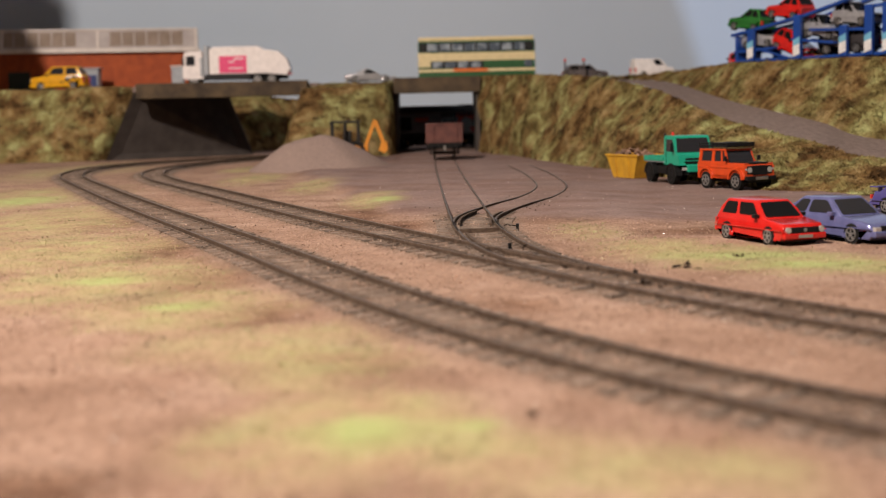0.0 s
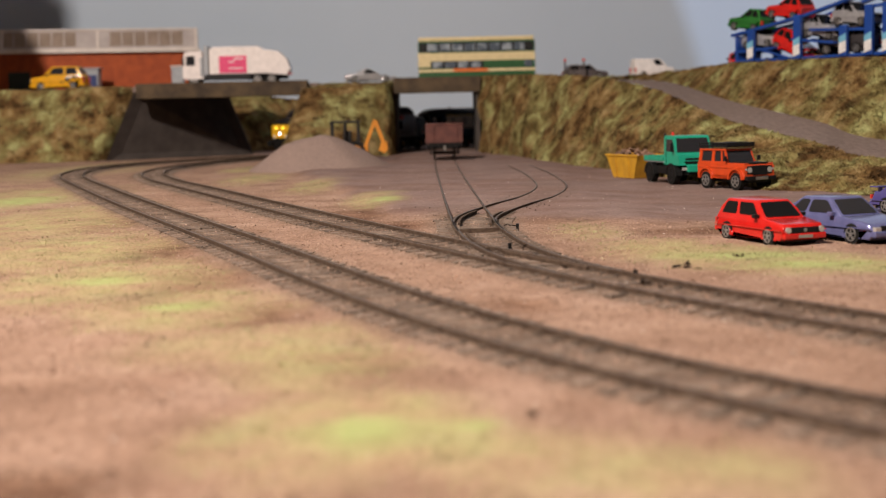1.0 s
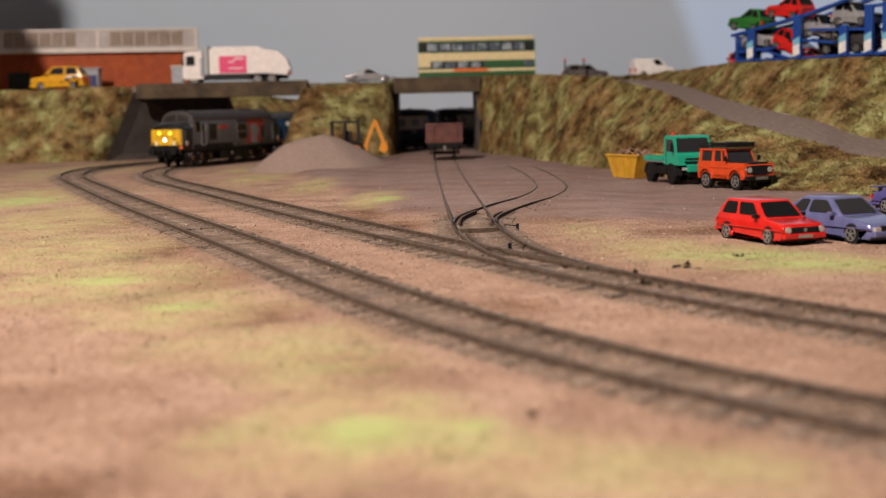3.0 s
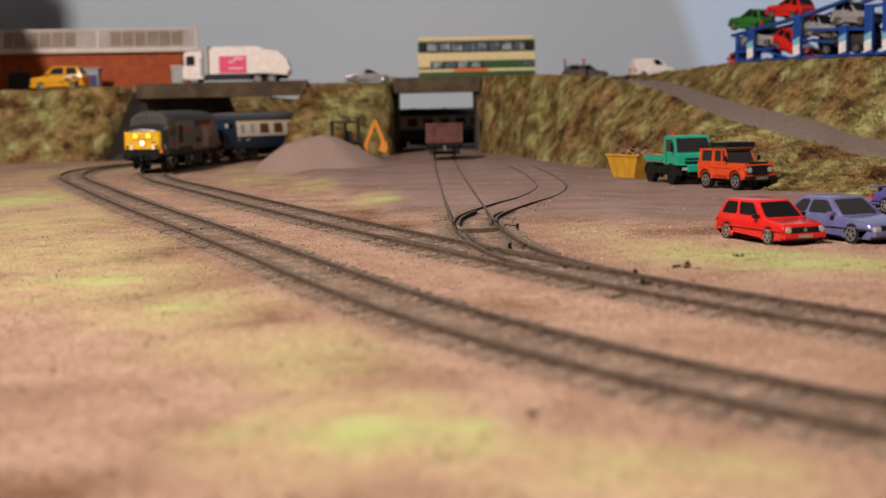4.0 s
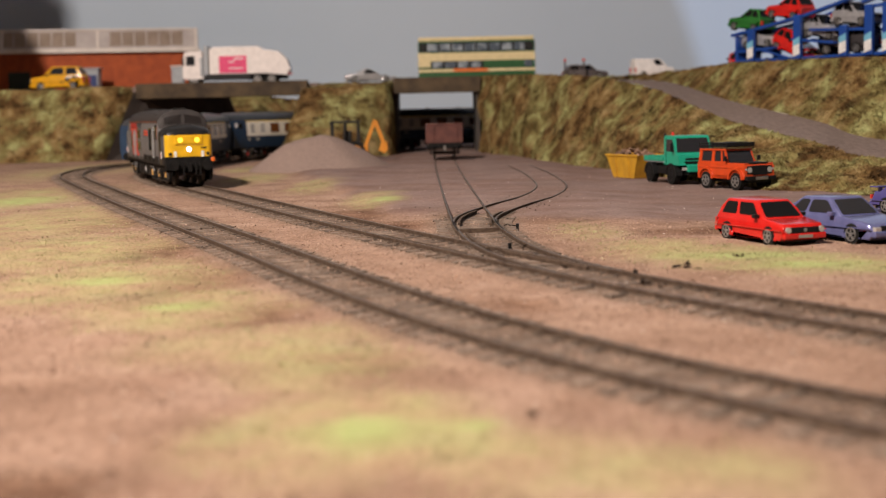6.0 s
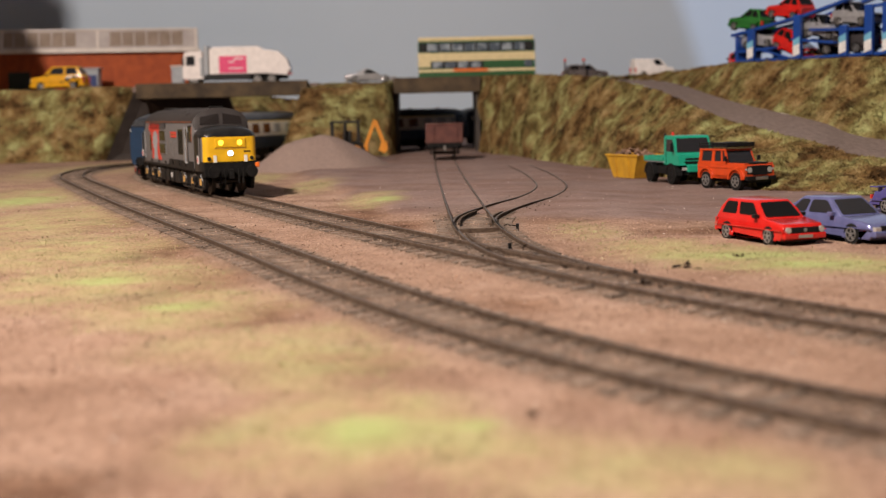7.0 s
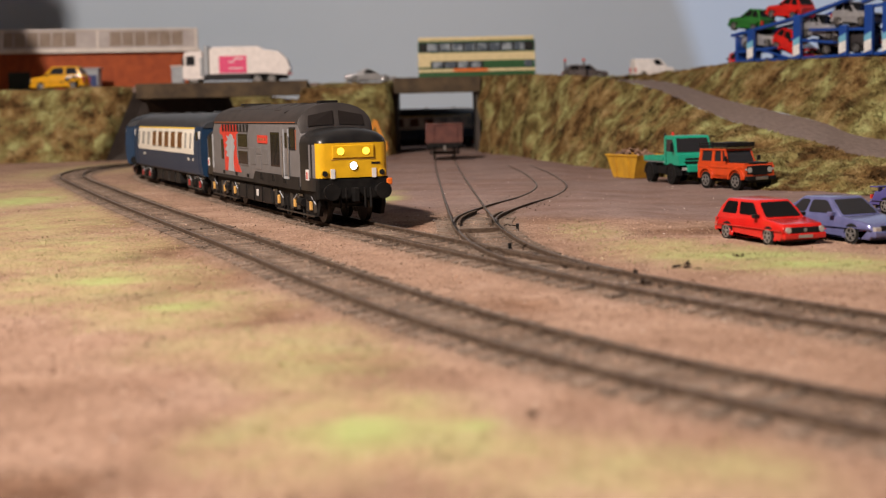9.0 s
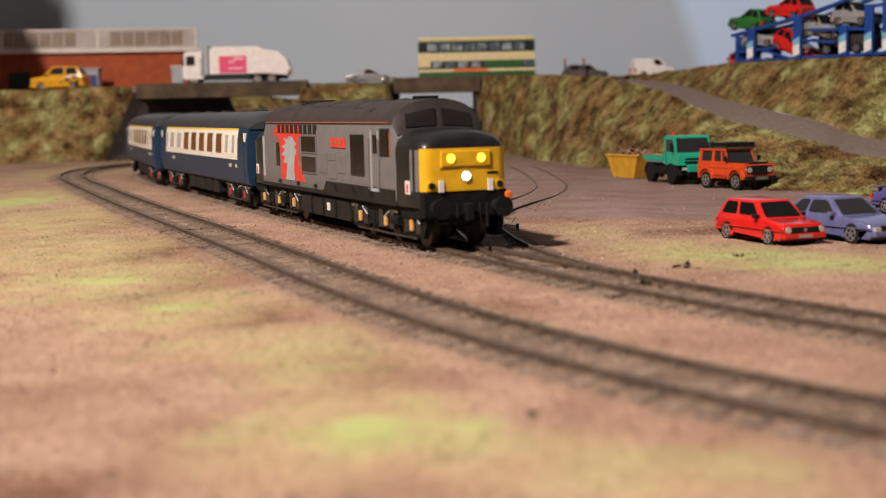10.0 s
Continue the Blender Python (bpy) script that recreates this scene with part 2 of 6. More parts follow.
PATCHES = [(-188, 640, 40, 120, 0.95), (-142, 492, 36, 76, 1.0), (-104, 405, 32, 52, 1.0), (-260, 840, 50, 120, 0.9), (-67, 342, 26, 36, 0.9), (-40, 285, 26, 28, 0.8), (-24, 258, 20, 26, 0.8), (-12, 205, 22, 28, 1.0), (8, 188, 20, 17, 0.9), (24, 176, 24, 15, 0.9), (-31, 198, 12, 16, 0.6),
           (57, 530, 14, 36, 0.55), (72, 455, 20, 34, 1.0), (98, 420, 30, 26, 1.0), (94, 446, 24, 22, 1.0), (124, 400, 34, 22, 1.0), (160, 385, 44, 22, 1.0), (-83, 900, 15, 80, 0.9), (-36, 735, 15, 50, 0.9), (-140, 1012, 20, 80, 0.9), (-330, 1250, 50, 180, 0.8), (-170, 1180, 18, 60, 0.8)]
LUSH = [(-102, 402, 12, 14), (-12, 203, 9, 9), (-67, 344, 10, 10), (-250, 800, 22, 40), (98, 430, 24, 12), (112, 402, 26, 10), (150, 388, 26, 9), (-30, 715, 8, 20), (4, 205, 5, 5)]


DIRT = [(-98, 505, 26, 70), (-72, 405, 18, 40), (-150, 640, 26, 70), (-45, 330, 14, 26), (-20, 262, 12, 16), (60, 585, 30, 22), (20, 335, 12, 16), (-38, 640, 16, 60), (110, 520, 40, 18), (-20, 560, 14, 40), (-58, 172, 16, 14)]


def dirt_amount(x, y):
    g = 0.0
    for cx, cy, rx, ry in DIRT:
        d = math.hypot((x - cx) / rx, (y - cy) / ry)
        if d < 1.8:
            g = max(g, 1 - smooth(0.3, 1.4, d + 0.4 * fbm(x, y, 0.05, 4.0)))
    return g


def lush_amount(x, y):
    g = 0.0
    for cx, cy, rx, ry in LUSH:
        g = max(g, 1 - smooth(0.3, 1.5, math.hypot((x - cx) / rx, (y - cy) / ry) + 0.3 * fbm(x, y, 0.04, 2.0)))
    return g


def grass_amount(x, y):
    g = 0.0
    for cx, cy, rx, ry, w in PATCHES:
        d = math.hypot((x - cx) / rx, (y - cy) / ry)
        if d < 1.7:
            g = max(g, w * (1 - smooth(0.35, 1.5, d + 0.35 * fbm(x, y, 0.03, 1.0))))
    return g


BED = {}
for ln in (LINE_A, LINE_B, SIDING[:60], SPUR[:90]):
    for p in ln:
        for i in range(-2, 3):
            for j in range(-2, 3):
                BED.setdefault((int(p[1] // 15) + i, int(p[2] // 15) + j), []).append((p[1], p[2]))


def track_bed(x, y):
    """1 between and beside the rails of a track."""
    near = BED.get((int(x // 15), int(y // 15)))
    if not near:
        return 0.0
    d = min((px - x) ** 2 + (py - y) ** 2 for px, py in near) ** 0.5
    return 1 - smooth(13.0, 20.0, d + 1.5 * fbm(x, y, 0.1, 5))


def ground_height(x, y):
    bed = track_bed(x, y)
    z = -2.9 + 0.45 * fbm(x, y, 0.05) + 0.3 * fbm(x, y, 0.2)
    ya = yard_amount(x, y)
    z = z * (1 - ya) + (-1.0 + 0.62 * smooth(640, 720, y) * (1 - smooth(70, 90, x)) - 2.4 * smooth(75, 120, x) + 0.15 * fbm(x, y, 0.05)) * ya
    return z * (1 - bed) + (-1.66 + 0.28 * fbm(x, y, 0.3)) * bed * (1 - ya) + z * bed * ya, ya, bed * (1 - 0.8 * ya)


def axis_steps(lo, fine0, fine1, hi, step):
    out = [fine0 + step * i for i in range(int((fine1 - fine0) / step) + 1)]
    d, v = step, out[-1]
    while v < hi:
        d *= 1.35
        v += d
        out.append(v)
    d, v = step, out[0]
    while v > lo:
        d *= 1.35
        v -= d
        out.insert(0, v)
    return out


def grid_mesh(name, co, nu, nv, attrs, material, kind="structure", label="", category=""):
    me = bpy.data.meshes.new(name)
    faces = [(i * nv + j, (i + 1) * nv + j, (i + 1) * nv + j + 1, i * nv + j + 1) for i in range(nu - 1) for j in range(nv - 1)]
    me.from_pydata([tuple(c * MM for c in p) for p in co], [], faces)
    for key, vals in attrs.items():
        a = me.attributes.new(key, "FLOAT", "POINT")
        a.data.foreach_set("value", vals)
    for p in me.polygons:
        p.use_smooth = True
    me.materials.append(material)
    ob = new(name, me)
    return tagged(ob, label, category, "", kind)


def build_ground():
    xs = axis_steps(-1700, -330, 260, 1900, 5.0)
    ys = axis_steps(-700, 110, 640, 700, 4.5)
    ys = [y for y in ys if y <= 640] + [648 + 8 * i for i in range(110)] + [1540 + 40 * i for i in range(16)]
    co, yd, gr, bd, lu, dt = [], [], [], [], [], []
    for x in xs:
        for y in ys:
            z, ya, be = ground_height(x, y)
            g = grass_amount(x, y)
            co.append((x, y, z + 0.5 * g * (1 - be)))
            yd.append(ya)
            gr.append(g * (1 - be) * (0.74 + 0.26 * smooth(-0.25, 0.25, fbm(x, y, 0.07, 8.0))))
            bd.append(be)
            lu.append(lush_amount(x, y))
            dt.append(dirt_amount(x, y))
    grid_mesh("ground", co, len(xs), len(ys), {"yard": yd, "grass": gr, "bed": bd, "lush": lu, "dirt": dt}, M_GROUND, label="sandy brown scenic ground with worn grass patches", category="ground")


build_ground()


def sheet(name, lines, n_along, n_across, rough, material, label, category, grass=1.0, seed=0.0, lump=0.02, calm=False):
    """A lofted slope: each line is a row of points (x, y, z) along it, and the lines follow one another across it."""
    def on(line, t):
        p = [Vector(q) for q in line]
        k = t * (len(p) - 1)
        i = min(int(k), len(p) - 2)
        f = k - i
        a, b = p[max(i - 1, 0)], p[i]
        c, d = p[i + 1], p[min(i + 2, len(p) - 1)]
        cr = 0.5 * ((2 * b) + (c - a) * f + (2 * a - 5 * b + 4 * c - d) * f * f + (3 * b - a - 3 * c + d) * f ** 3)
        return cr.lerp(b.lerp(c, f), 0.4)
    co = []
    for i in range(n_along + 1):
        rows = [on(l, i / n_along) for l in lines]
        for j in range(n_across + 1):
            k = j / n_across * (len(lines) - 1)
            q = min(int(k), len(lines) - 2)
            p = rows[q].lerp(rows[q + 1], k - q)
            edge = (1.0 if 0 < i < n_along else 0.3) * (0.12 + 0.88 * min(1.0, 4.0 * j / n_across) if calm else 1.0) * (0.12 + 0.88 * min(1.0, 5.0 * (n_across - j) / n_across))
            n1 = noise.fractal(p * lump + Vector((seed, 0, 0)), 1.0, 2.0, 3)
            n2 = 1.6 * noise.fractal(p * 0.055 + Vector((seed, seed, 0)), 1.0, 2.0, 3) + noise.fractal(p * 0.14 + Vector((0, seed, 0)), 1.0, 2.0, 3)
            nv = noise.noise_vector(p * lump * 1.7)
            p = p + Vector((nv.x, nv.y, 0.4 * nv.z)) * rough * edge + Vector((0, -0.7, 0.7)) * (n1 * rough + n2 * rough * 0.3) * edge
            co.append(tuple(p))
    n = len(co)
    return grid_mesh(name, co, n_along + 1, n_across + 1, {"yard": [0.0] * n, "grass": [grass] * n}, material, label=label, category=category)


RIGHT_TOE = [(43, 1500, -6), (47, 1400, -6), (87, 1228, -6), (124, 1070, -6), (152, 900, -6), (180, 760, -6), (215, 705, -6), (300, 690, -6), (480, 690, -6)]
RIGHT_CREST = [(46, 1540, 79), (44.7, 1480, 80.6), (95.1, 1330, 77.5), (140.3, 1200, 70.2), (168, 1090, 59.5), (197.2, 930, 34), (227.7, 830, 21.1), (262.2, 800, 11.4), (470, 770, 6)]
RAMP_EDGE = [(60, 1640, 78), (75, 1640, 79), (150, 1600, 78), (208.2, 1560, 74.9), (219.2, 1300, 66.4), (233.5, 1080, 46.2), (264.5, 950, 31.2), (294.8, 900, 19), (500, 860, 8)]
UPPER_CREST = [(70, 1660, 78), (110, 1660, 79), (190, 1650, 79), (231.8, 1420, 77.3), (240, 1300, 78), (248.6, 1150, 78.9), (283.7, 1020, 76.6), (313.8, 960, 75.7), (520, 900, 72)]
UPPER_BACK = [(90, 1662, 78), (140, 1662, 79), (260, 1655, 79), (520, 1640, 79), (700, 1640, 80), (760, 1600, 80), (800, 1500, 78), (820, 1400, 76), (840, 1300, 72)]
sheet("embankment_front", [RIGHT_TOE, RIGHT_CREST], 220, 44, 7.0, M_BANK, "steep bank covered in brown and green scatter", "embankment", seed=4)
sheet("ramp_road", [RIGHT_CREST, RAMP_EDGE], 160, 20, 0.0, M_ROAD, "dusty grey-brown sloping road", "road", grass=0.0, seed=5)
sheet("embankment_upper", [RAMP_EDGE, UPPER_CREST], 200, 34, 4.5, M_BANK, "upper bank of brown and olive scatter", "embankment", seed=6, calm=True)
sheet("plateau", [UPPER_CREST, UPPER_BACK], 80, 20, 1.5, M_ROAD, "dusty road surface on the high ground", "road", grass=0.0, seed=7)
sheet("embankment_middle", [[(-135, 1600, -6), (-158, 1470, -6), (-168, 1370, -6), (-140, 1345, -6), (-95, 1355, -6), (-50, 1400, -6), (-48.5, 1470, -6), (-48.5, 1600, -6)],
                            [(-140, 1600, 72), (-148, 1500, 70), (-142, 1445, 69), (-128, 1432, 70), (-92, 1436, 72), (-56, 1442, 73), (-50, 1472, 76), (-50, 1600, 76)],
                            [(-100, 1600, 77), (-102, 1520, 77), (-102, 1500, 77), (-100, 1500, 77), (-95, 1500, 77), (-90, 1500, 77), (-90, 1520, 77), (-90, 1600, 77)]], 150, 44, 4.0, M_BANK, "scatter-covered mound between the bridges", "embankment", seed=9)
sheet("embankment_left", [[(-1100, 1560, -6), (-700, 1530, -6), (-480, 1500, -6), (-400, 1500, -6), (-372, 1530, -6), (-360, 1640, -6)],
                          [(-1100, 1600, 78), (-700, 1590, 78), (-480, 1560, 78), (-370, 1545, 78), (-345, 1560, 78), (-335, 1640, 78)],
                          [(-1100, 1990, 79), (-700, 1990, 79), (-480, 1990, 79), (-370, 1990, 79), (-330, 1990, 79), (-300, 1990, 79)]], 150, 90, 5.0, M_BANK, "overgrown bank of brown and green scatter", "embankment", seed=11)
sheet("embankment_far", [[(-330, 1690, -6), (-235, 1690, -6), (-185, 1720, -6), (-130, 1745, -6), (-80, 1770, -6)],
                         [(-330, 1760, 78), (-235, 1745, 70), (-185, 1770, 62), (-140, 1790, 50), (-80, 1800, 36)],
                         [(-330, 1990, 78), (-235, 1990, 60), (-185, 1990, 40), (-140, 1990, 20), (-80, 1990, 0)]], 60, 40, 4.0, M_BANK, "brown scatter bank behind the line", "embankment", seed=13)

# ---- tracks ----


def sweep(bm, line, off, prof, s0, s1):
    """Sweep a closed profile (sideways, up) along a line, off millimetres to its left."""
    rings = []
    for s, x, y, a in line:
        if s0 <= s <= s1:
            nx, ny = -math.sin(a), math.cos(a)
            rings.append([(x + nx * (off + u), y + ny * (off + u), w) for u, w in prof])
    return loft(bm, rings)


RAIL = [(-0.95, -1.9), (0.95, -1.9), (0.95, -1.7), (0.32, -1.5), (0.32, -0.95), (0.55, -0.75), (0.55, -0.05), (0.4, 0.0), (-0.4, 0.0), (-0.55, -0.05), (-0.55, -0.75), (-0.32, -0.95), (-0.32, -1.5), (-0.95, -1.7)]
HEAD = [(-0.38, 0.0), (0.38, 0.0), (0.36, 0.035), (-0.36, 0.035)]


def make_sleeper_mesh():
    bm = bmesh.new()
    box(bm, -1.7, 1.7, -15.5, 15.5, -4.0, -1.5)
    for s in (-1, 1):
        for o in (-1.7, 1.7):
            box(bm, -0.9, 0.9, s * 8.75 + o - 0.75, s * 8.75 + o + 0.75, -1.6, -1.05)
    ob = part("sleeper", bm, M_SLEEPER, None, k=MM)
    return ob


def track(name, line, s0, s1, label, sleepers=(), skip=()):
    e = root(name, Matrix(), label, "railway track", "", "structure")
    for off in (8.75, -8.75):
        r = part("rail", sweep(bmesh.new(), line, off, RAIL, s0, s1), M_RAIL, e, k=MM)
        part("rail_head", sweep(bmesh.new(), line, off, HEAD, s0, s1), M_RAILTOP, r, "worn bright top of the rail", k=MM)
    first = None
    s = sleepers[0] if sleepers else 1e9
    rng = random.Random(5)
    while s < (sleepers[1] if sleepers else 0):
        _, x, y, a = at(line, s)
        m = pose(x * MM, y * MM, rng.uniform(-0.25, 0.1) * MM, 0, 0, DEG(a) + rng.uniform(-1.5, 1.5))
        if first is None:
            first = make_sleeper_mesh()
            first.parent, first.matrix_basis = e, m
        else:
            share("sleeper", first, e, m)
        s += 7.6
    return e


track("track_main", LINE_A, -400, 3200, "brown weathered model railway track with plastic sleepers", (-390, 1500))
track("track_outer", LINE_B, -250, 1690, "outer weathered model railway track in sandy ballast", (-240, 1600))
track("track_siding", SIDING, 5, 1200, "siding rails sunk in the ash of the yard", (30, 230))
track("track_spur", SPUR, 90, 720, "rusty spur rails that curve into the yard", (110, 420))



def turnout_parts():
    e = root("turnout_fittings", Matrix(), "check rails, point blade and cross bar of the points", "railway points", "", "structure")
    for line, off, s0, s1 in ((SPUR, 6.4, 125, 190), (SPUR, -6.4, 120, 185), (SIDING, 6.4, 95, 150), (LINE_A, 6.6, 75, 150), (LINE_A, -6.6, 20, 75)):
        part("check_rail", sweep(bmesh.new(), line, off, RAIL, s0, s1), M_RAIL, e, k=MM)
    _, x, y, a = at(SPUR, 97)
    bm = box(bmesh.new(), -0.7, 0.7, -9.2, 9.2, -1.6, 0.0, 0.1)
    bmesh.ops.transform(bm, matrix=Matrix.Translation((x, y, 0)) @ Matrix.Rotation(a + 0.12, 4, "Z"), verts=bm.verts)
    part("cross_bar", bm, M_RAIL, e, k=MM)
    for sd, w in ((40, 9), (52, 10), (64, 11), (76, 12)):
        _, x, y, a = at(LINE_A, sd)
        bm = box(bmesh.new(), -1.5, 1.5, -w - 8, 14, -3.5, -1.35)
        bmesh.ops.transform(bm, matrix=Matrix.Translation((x, y, 0)) @ Matrix.Rotation(a + 0.03, 4, "Z"), verts=bm.verts)
        part("long_sleeper", bm, M_SLEEPER, e, k=MM)
    for x, y in ((53, 372), (29.5, 532), (22.6, 456)):
        part("peg", box(bmesh.new(), x - 0.6, x + 0.6, y - 0.6, y + 0.6, -3.0, 0.7, 0.15), M_BLACK, e, k=MM)


turnout_parts()
# ---- bridges, back wall and room ----


def bridges():
    e = root("road_bridge", Matrix(), "flat road bridge with a dark stained timber beam", "bridge", "", "")
    part("beam", nbox(-332, -144, 1494, 1506, 64.5, 81, 0.6), M_DECK, e, k=MM)
    part("deck", nbox(-338, -134, 1506.5, 1632, 72, 78), M_ROAD, e, "dusty grey road deck", k=MM)
    part("abutment", loft(bmesh.new(), [[(-374, 1512, -6), (-222, 1618, -6), (-222, 1624, -6), (-374, 1518, -6)], [(-339, 1514, 71.8), (-252, 1620, 71.8), (-252, 1626, 71.8), (-339, 1520, 71.8)]]), M_BOARD, e, "sloping dark board abutment", k=MM)
    e = root("road_bridge", Matrix(), "narrow road bridge of dark stained timber over a siding", "bridge", "", "")
    part("beam", nbox(-49.5, 44, 1464, 1474, 63.5, 80.5, 0.6), M_DECK, e, k=MM)
    part("deck", nbox(-52, 46, 1474.5, 1675, 72, 77.6), M_ROAD, e, "dusty grey road deck", k=MM)
    part("side_wall", nbox(-51, -46.5, 1470, 1598, -6, 71.9), M_BOARD, e, "black board side wall", k=MM)
    part("side_wall", nbox(39, 43, 1470, 1598, -6, 71.9), M_BOARD, e, "black board side wall", k=MM)


bridges()


def room():
    def w(name, *b, label="plain painted room wall", cat="wall", m=None):
        ob = part(name, nbox(*b), m or M_WALL, None, k=MM)
        tagged(ob, label, cat, "", "structure")
    w("wall_north", -1750, 1950, 2150, 2200, -900, 1500, label="plain pale blue-grey wall behind the layout")
    w("wall_west", -1800, -1750, -1600, 2200, -900, 1500, m=M_DIM)
    # made-up opening: its slanted edge cuts the cool light on the back wall
    ob = part("wall_east", prism(bmesh.new(), [(-1600, -900), (2200, -900), (2200, 1500), (-1600, 1500), (-1600, 950), (600, 950), (600, 400), (200, 400), (-10, 950), (-1600, 949)], 1950, 2000), M_WALL, None, k=MM)
    tagged(ob, "unseen room wall with a slanted opening added to shape the cool light", "wall", "", "structure")
    # added out of view: outline blocks the lamp from wall and warehouse at left
    ob = part("wall_pier", prism(bmesh.new(), [(-1740, 195), (-503, 195), (-514, 237), (-530, 263), (-582, 400), (-582, 432), (-600, 450), (-660, 470), (-760, 1490), (-1740, 1490)], 1450, 1470, "y"), M_DIM, None, k=MM)
    tagged(ob, "unseen board added to shade the left of the wall and warehouse", "wall", "", "structure")
    # unseen space, added only to enclose the cool lamp
    w("passage_wall", 3200, 3250, -1600, 2200, -900, 1500)
    w("passage_end", 2000, 3200, -1650, -1600, -900, 1500)
    w("passage_end_far", 2000, 3200, 2200, 2250, -900, 1500)
    w("passage_ceiling", 2000, 3250, -1650, 2250, 1500, 1550, label="plain off-white ceiling of the unseen lamp space", cat="ceiling", m=M_CEIL)
    w("wall_south", -1800, 2000, -1650, -1600, -900, 1500, m=M_DIM)
    w("ceiling", -1800, 2000, -1650, 2200, 1500, 1550, label="plain off-white room ceiling", cat="ceiling", m=M_CEIL)
    w("floor", -1800, 2000, -1650, 2200, -950, -900, label="dark carpeted room floor", cat="floor", m=M_BOARD)


M_DIM = mat("dim_brown_wall_paint", (0.16, 0.14, 0.12), 0.8, 0, (0.19, 0.165, 0.145), 3)
M_CEIL = mat("off_white_ceiling", (0.52, 0.51, 0.50), 0.9, 0, (0.57, 0.56, 0.55), 3)
room()
# ---- paints ----
M_GREY = paint("loco_grey_paint", (0.140, 0.134, 0.138), 0.45)
M_LROOF = mat("weathered_dark_roof", (0.016, 0.0125, 0.0122), 0.7, 0, (0.030, 0.0235, 0.0225), 120, 0.1, 700)
M_DKGREY = mat("dark_grey_paint", (0.010, 0.009, 0.0092), 0.55, 0, (0.019, 0.0175, 0.017), 160, spec=0.2)
M_NOSE = mat("black_nose_paint", (0.008, 0.008, 0.009), 0.32, 0, (0.016, 0.0155, 0.0155), 160, spec=0.35)
M_YELLOW = paint("warning_yellow_paint", (0.70, 0.40, 0.012), 0.38)
M_RED = paint("bright_red_paint", (0.60, 0.045, 0.03), 0.4)
M_SILVER = paint("silver_grey_paint", (0.34, 0.36, 0.39), 0.4)
M_GLASS = mat("dark_window_glazing", (0.005, 0.0055, 0.006), 0.12, 0, spec=0.35)
M_SCREEN = mat("dusty_dark_windscreen", (0.015, 0.012, 0.0115), 0.5, 0, spec=0.15)
M_WHITE = paint("white_paint", (0.74, 0.73, 0.72), 0.4)
M_ORANGE = paint("orange_paint", (0.78, 0.16, 0.02), 0.4)
M_RUST = paint("rust_orange_line", (0.30, 0.095, 0.04), 0.6)
M_STEEL = mat("bright_metal", (0.42, 0.40, 0.38), 0.3, 0.9, (0.55, 0.53, 0.5), 300)
M_WHEEL = mat("dull_wheel_metal", (0.035, 0.03, 0.027), 0.45, 0.5, (0.07, 0.06, 0.05), 300)
M_AXLE = paint("ochre_axlebox_paint", (0.58, 0.33, 0.09), 0.5)
M_LAMPY = mat("lit_yellow_marker_lens", (1.0, 0.74, 0.06), 0.3, emit=2.0)
M_LAMPW = mat("lit_white_headlight_lens", (0.86, 0.93, 1.0), 0.3, emit=4.5)
M_BLUE = paint("rail_blue_paint", (0.008, 0.030, 0.072), 0.38)
M_CREAM = paint("cream_band_paint", (0.74, 0.70, 0.62), 0.38, dirt=0.92)
M_STRIPE = paint("yellow_stripe_paint", (0.75, 0.52, 0.05), 0.4)
M_CROOF = mat("blue_grey_roof", (0.018, 0.021, 0.027), 0.4, 0, (0.036, 0.039, 0.045), 90, 0.05, 600)
M_CURTAIN = mat("brown_glazed_window", (0.17, 0.062, 0.022), 0.2, 0, (0.11, 0.042, 0.018), 60, spec=0.3)
M_PALEGLASS = mat("frosted_window", (0.36, 0.36, 0.35), 0.2, 0, (0.46, 0.45, 0.43), 80)
M_BAR = mat("faint_printing", (0.42, 0.40, 0.36), 0.5)


def mirror_ring(half):
    """Close a ring from its right half (y, z), bottom to top; the top point lies on the middle line."""
    r = [(-y, z) for y, z in half]
    return r + [(y, z) for y, z in half[::-1] if y > 1e-6]


FIT = 0.96            # the train is a little under scale
LEAD_GAP = (5.64 + 9.35 + 10.05 - 7.1) * S / MM * FIT


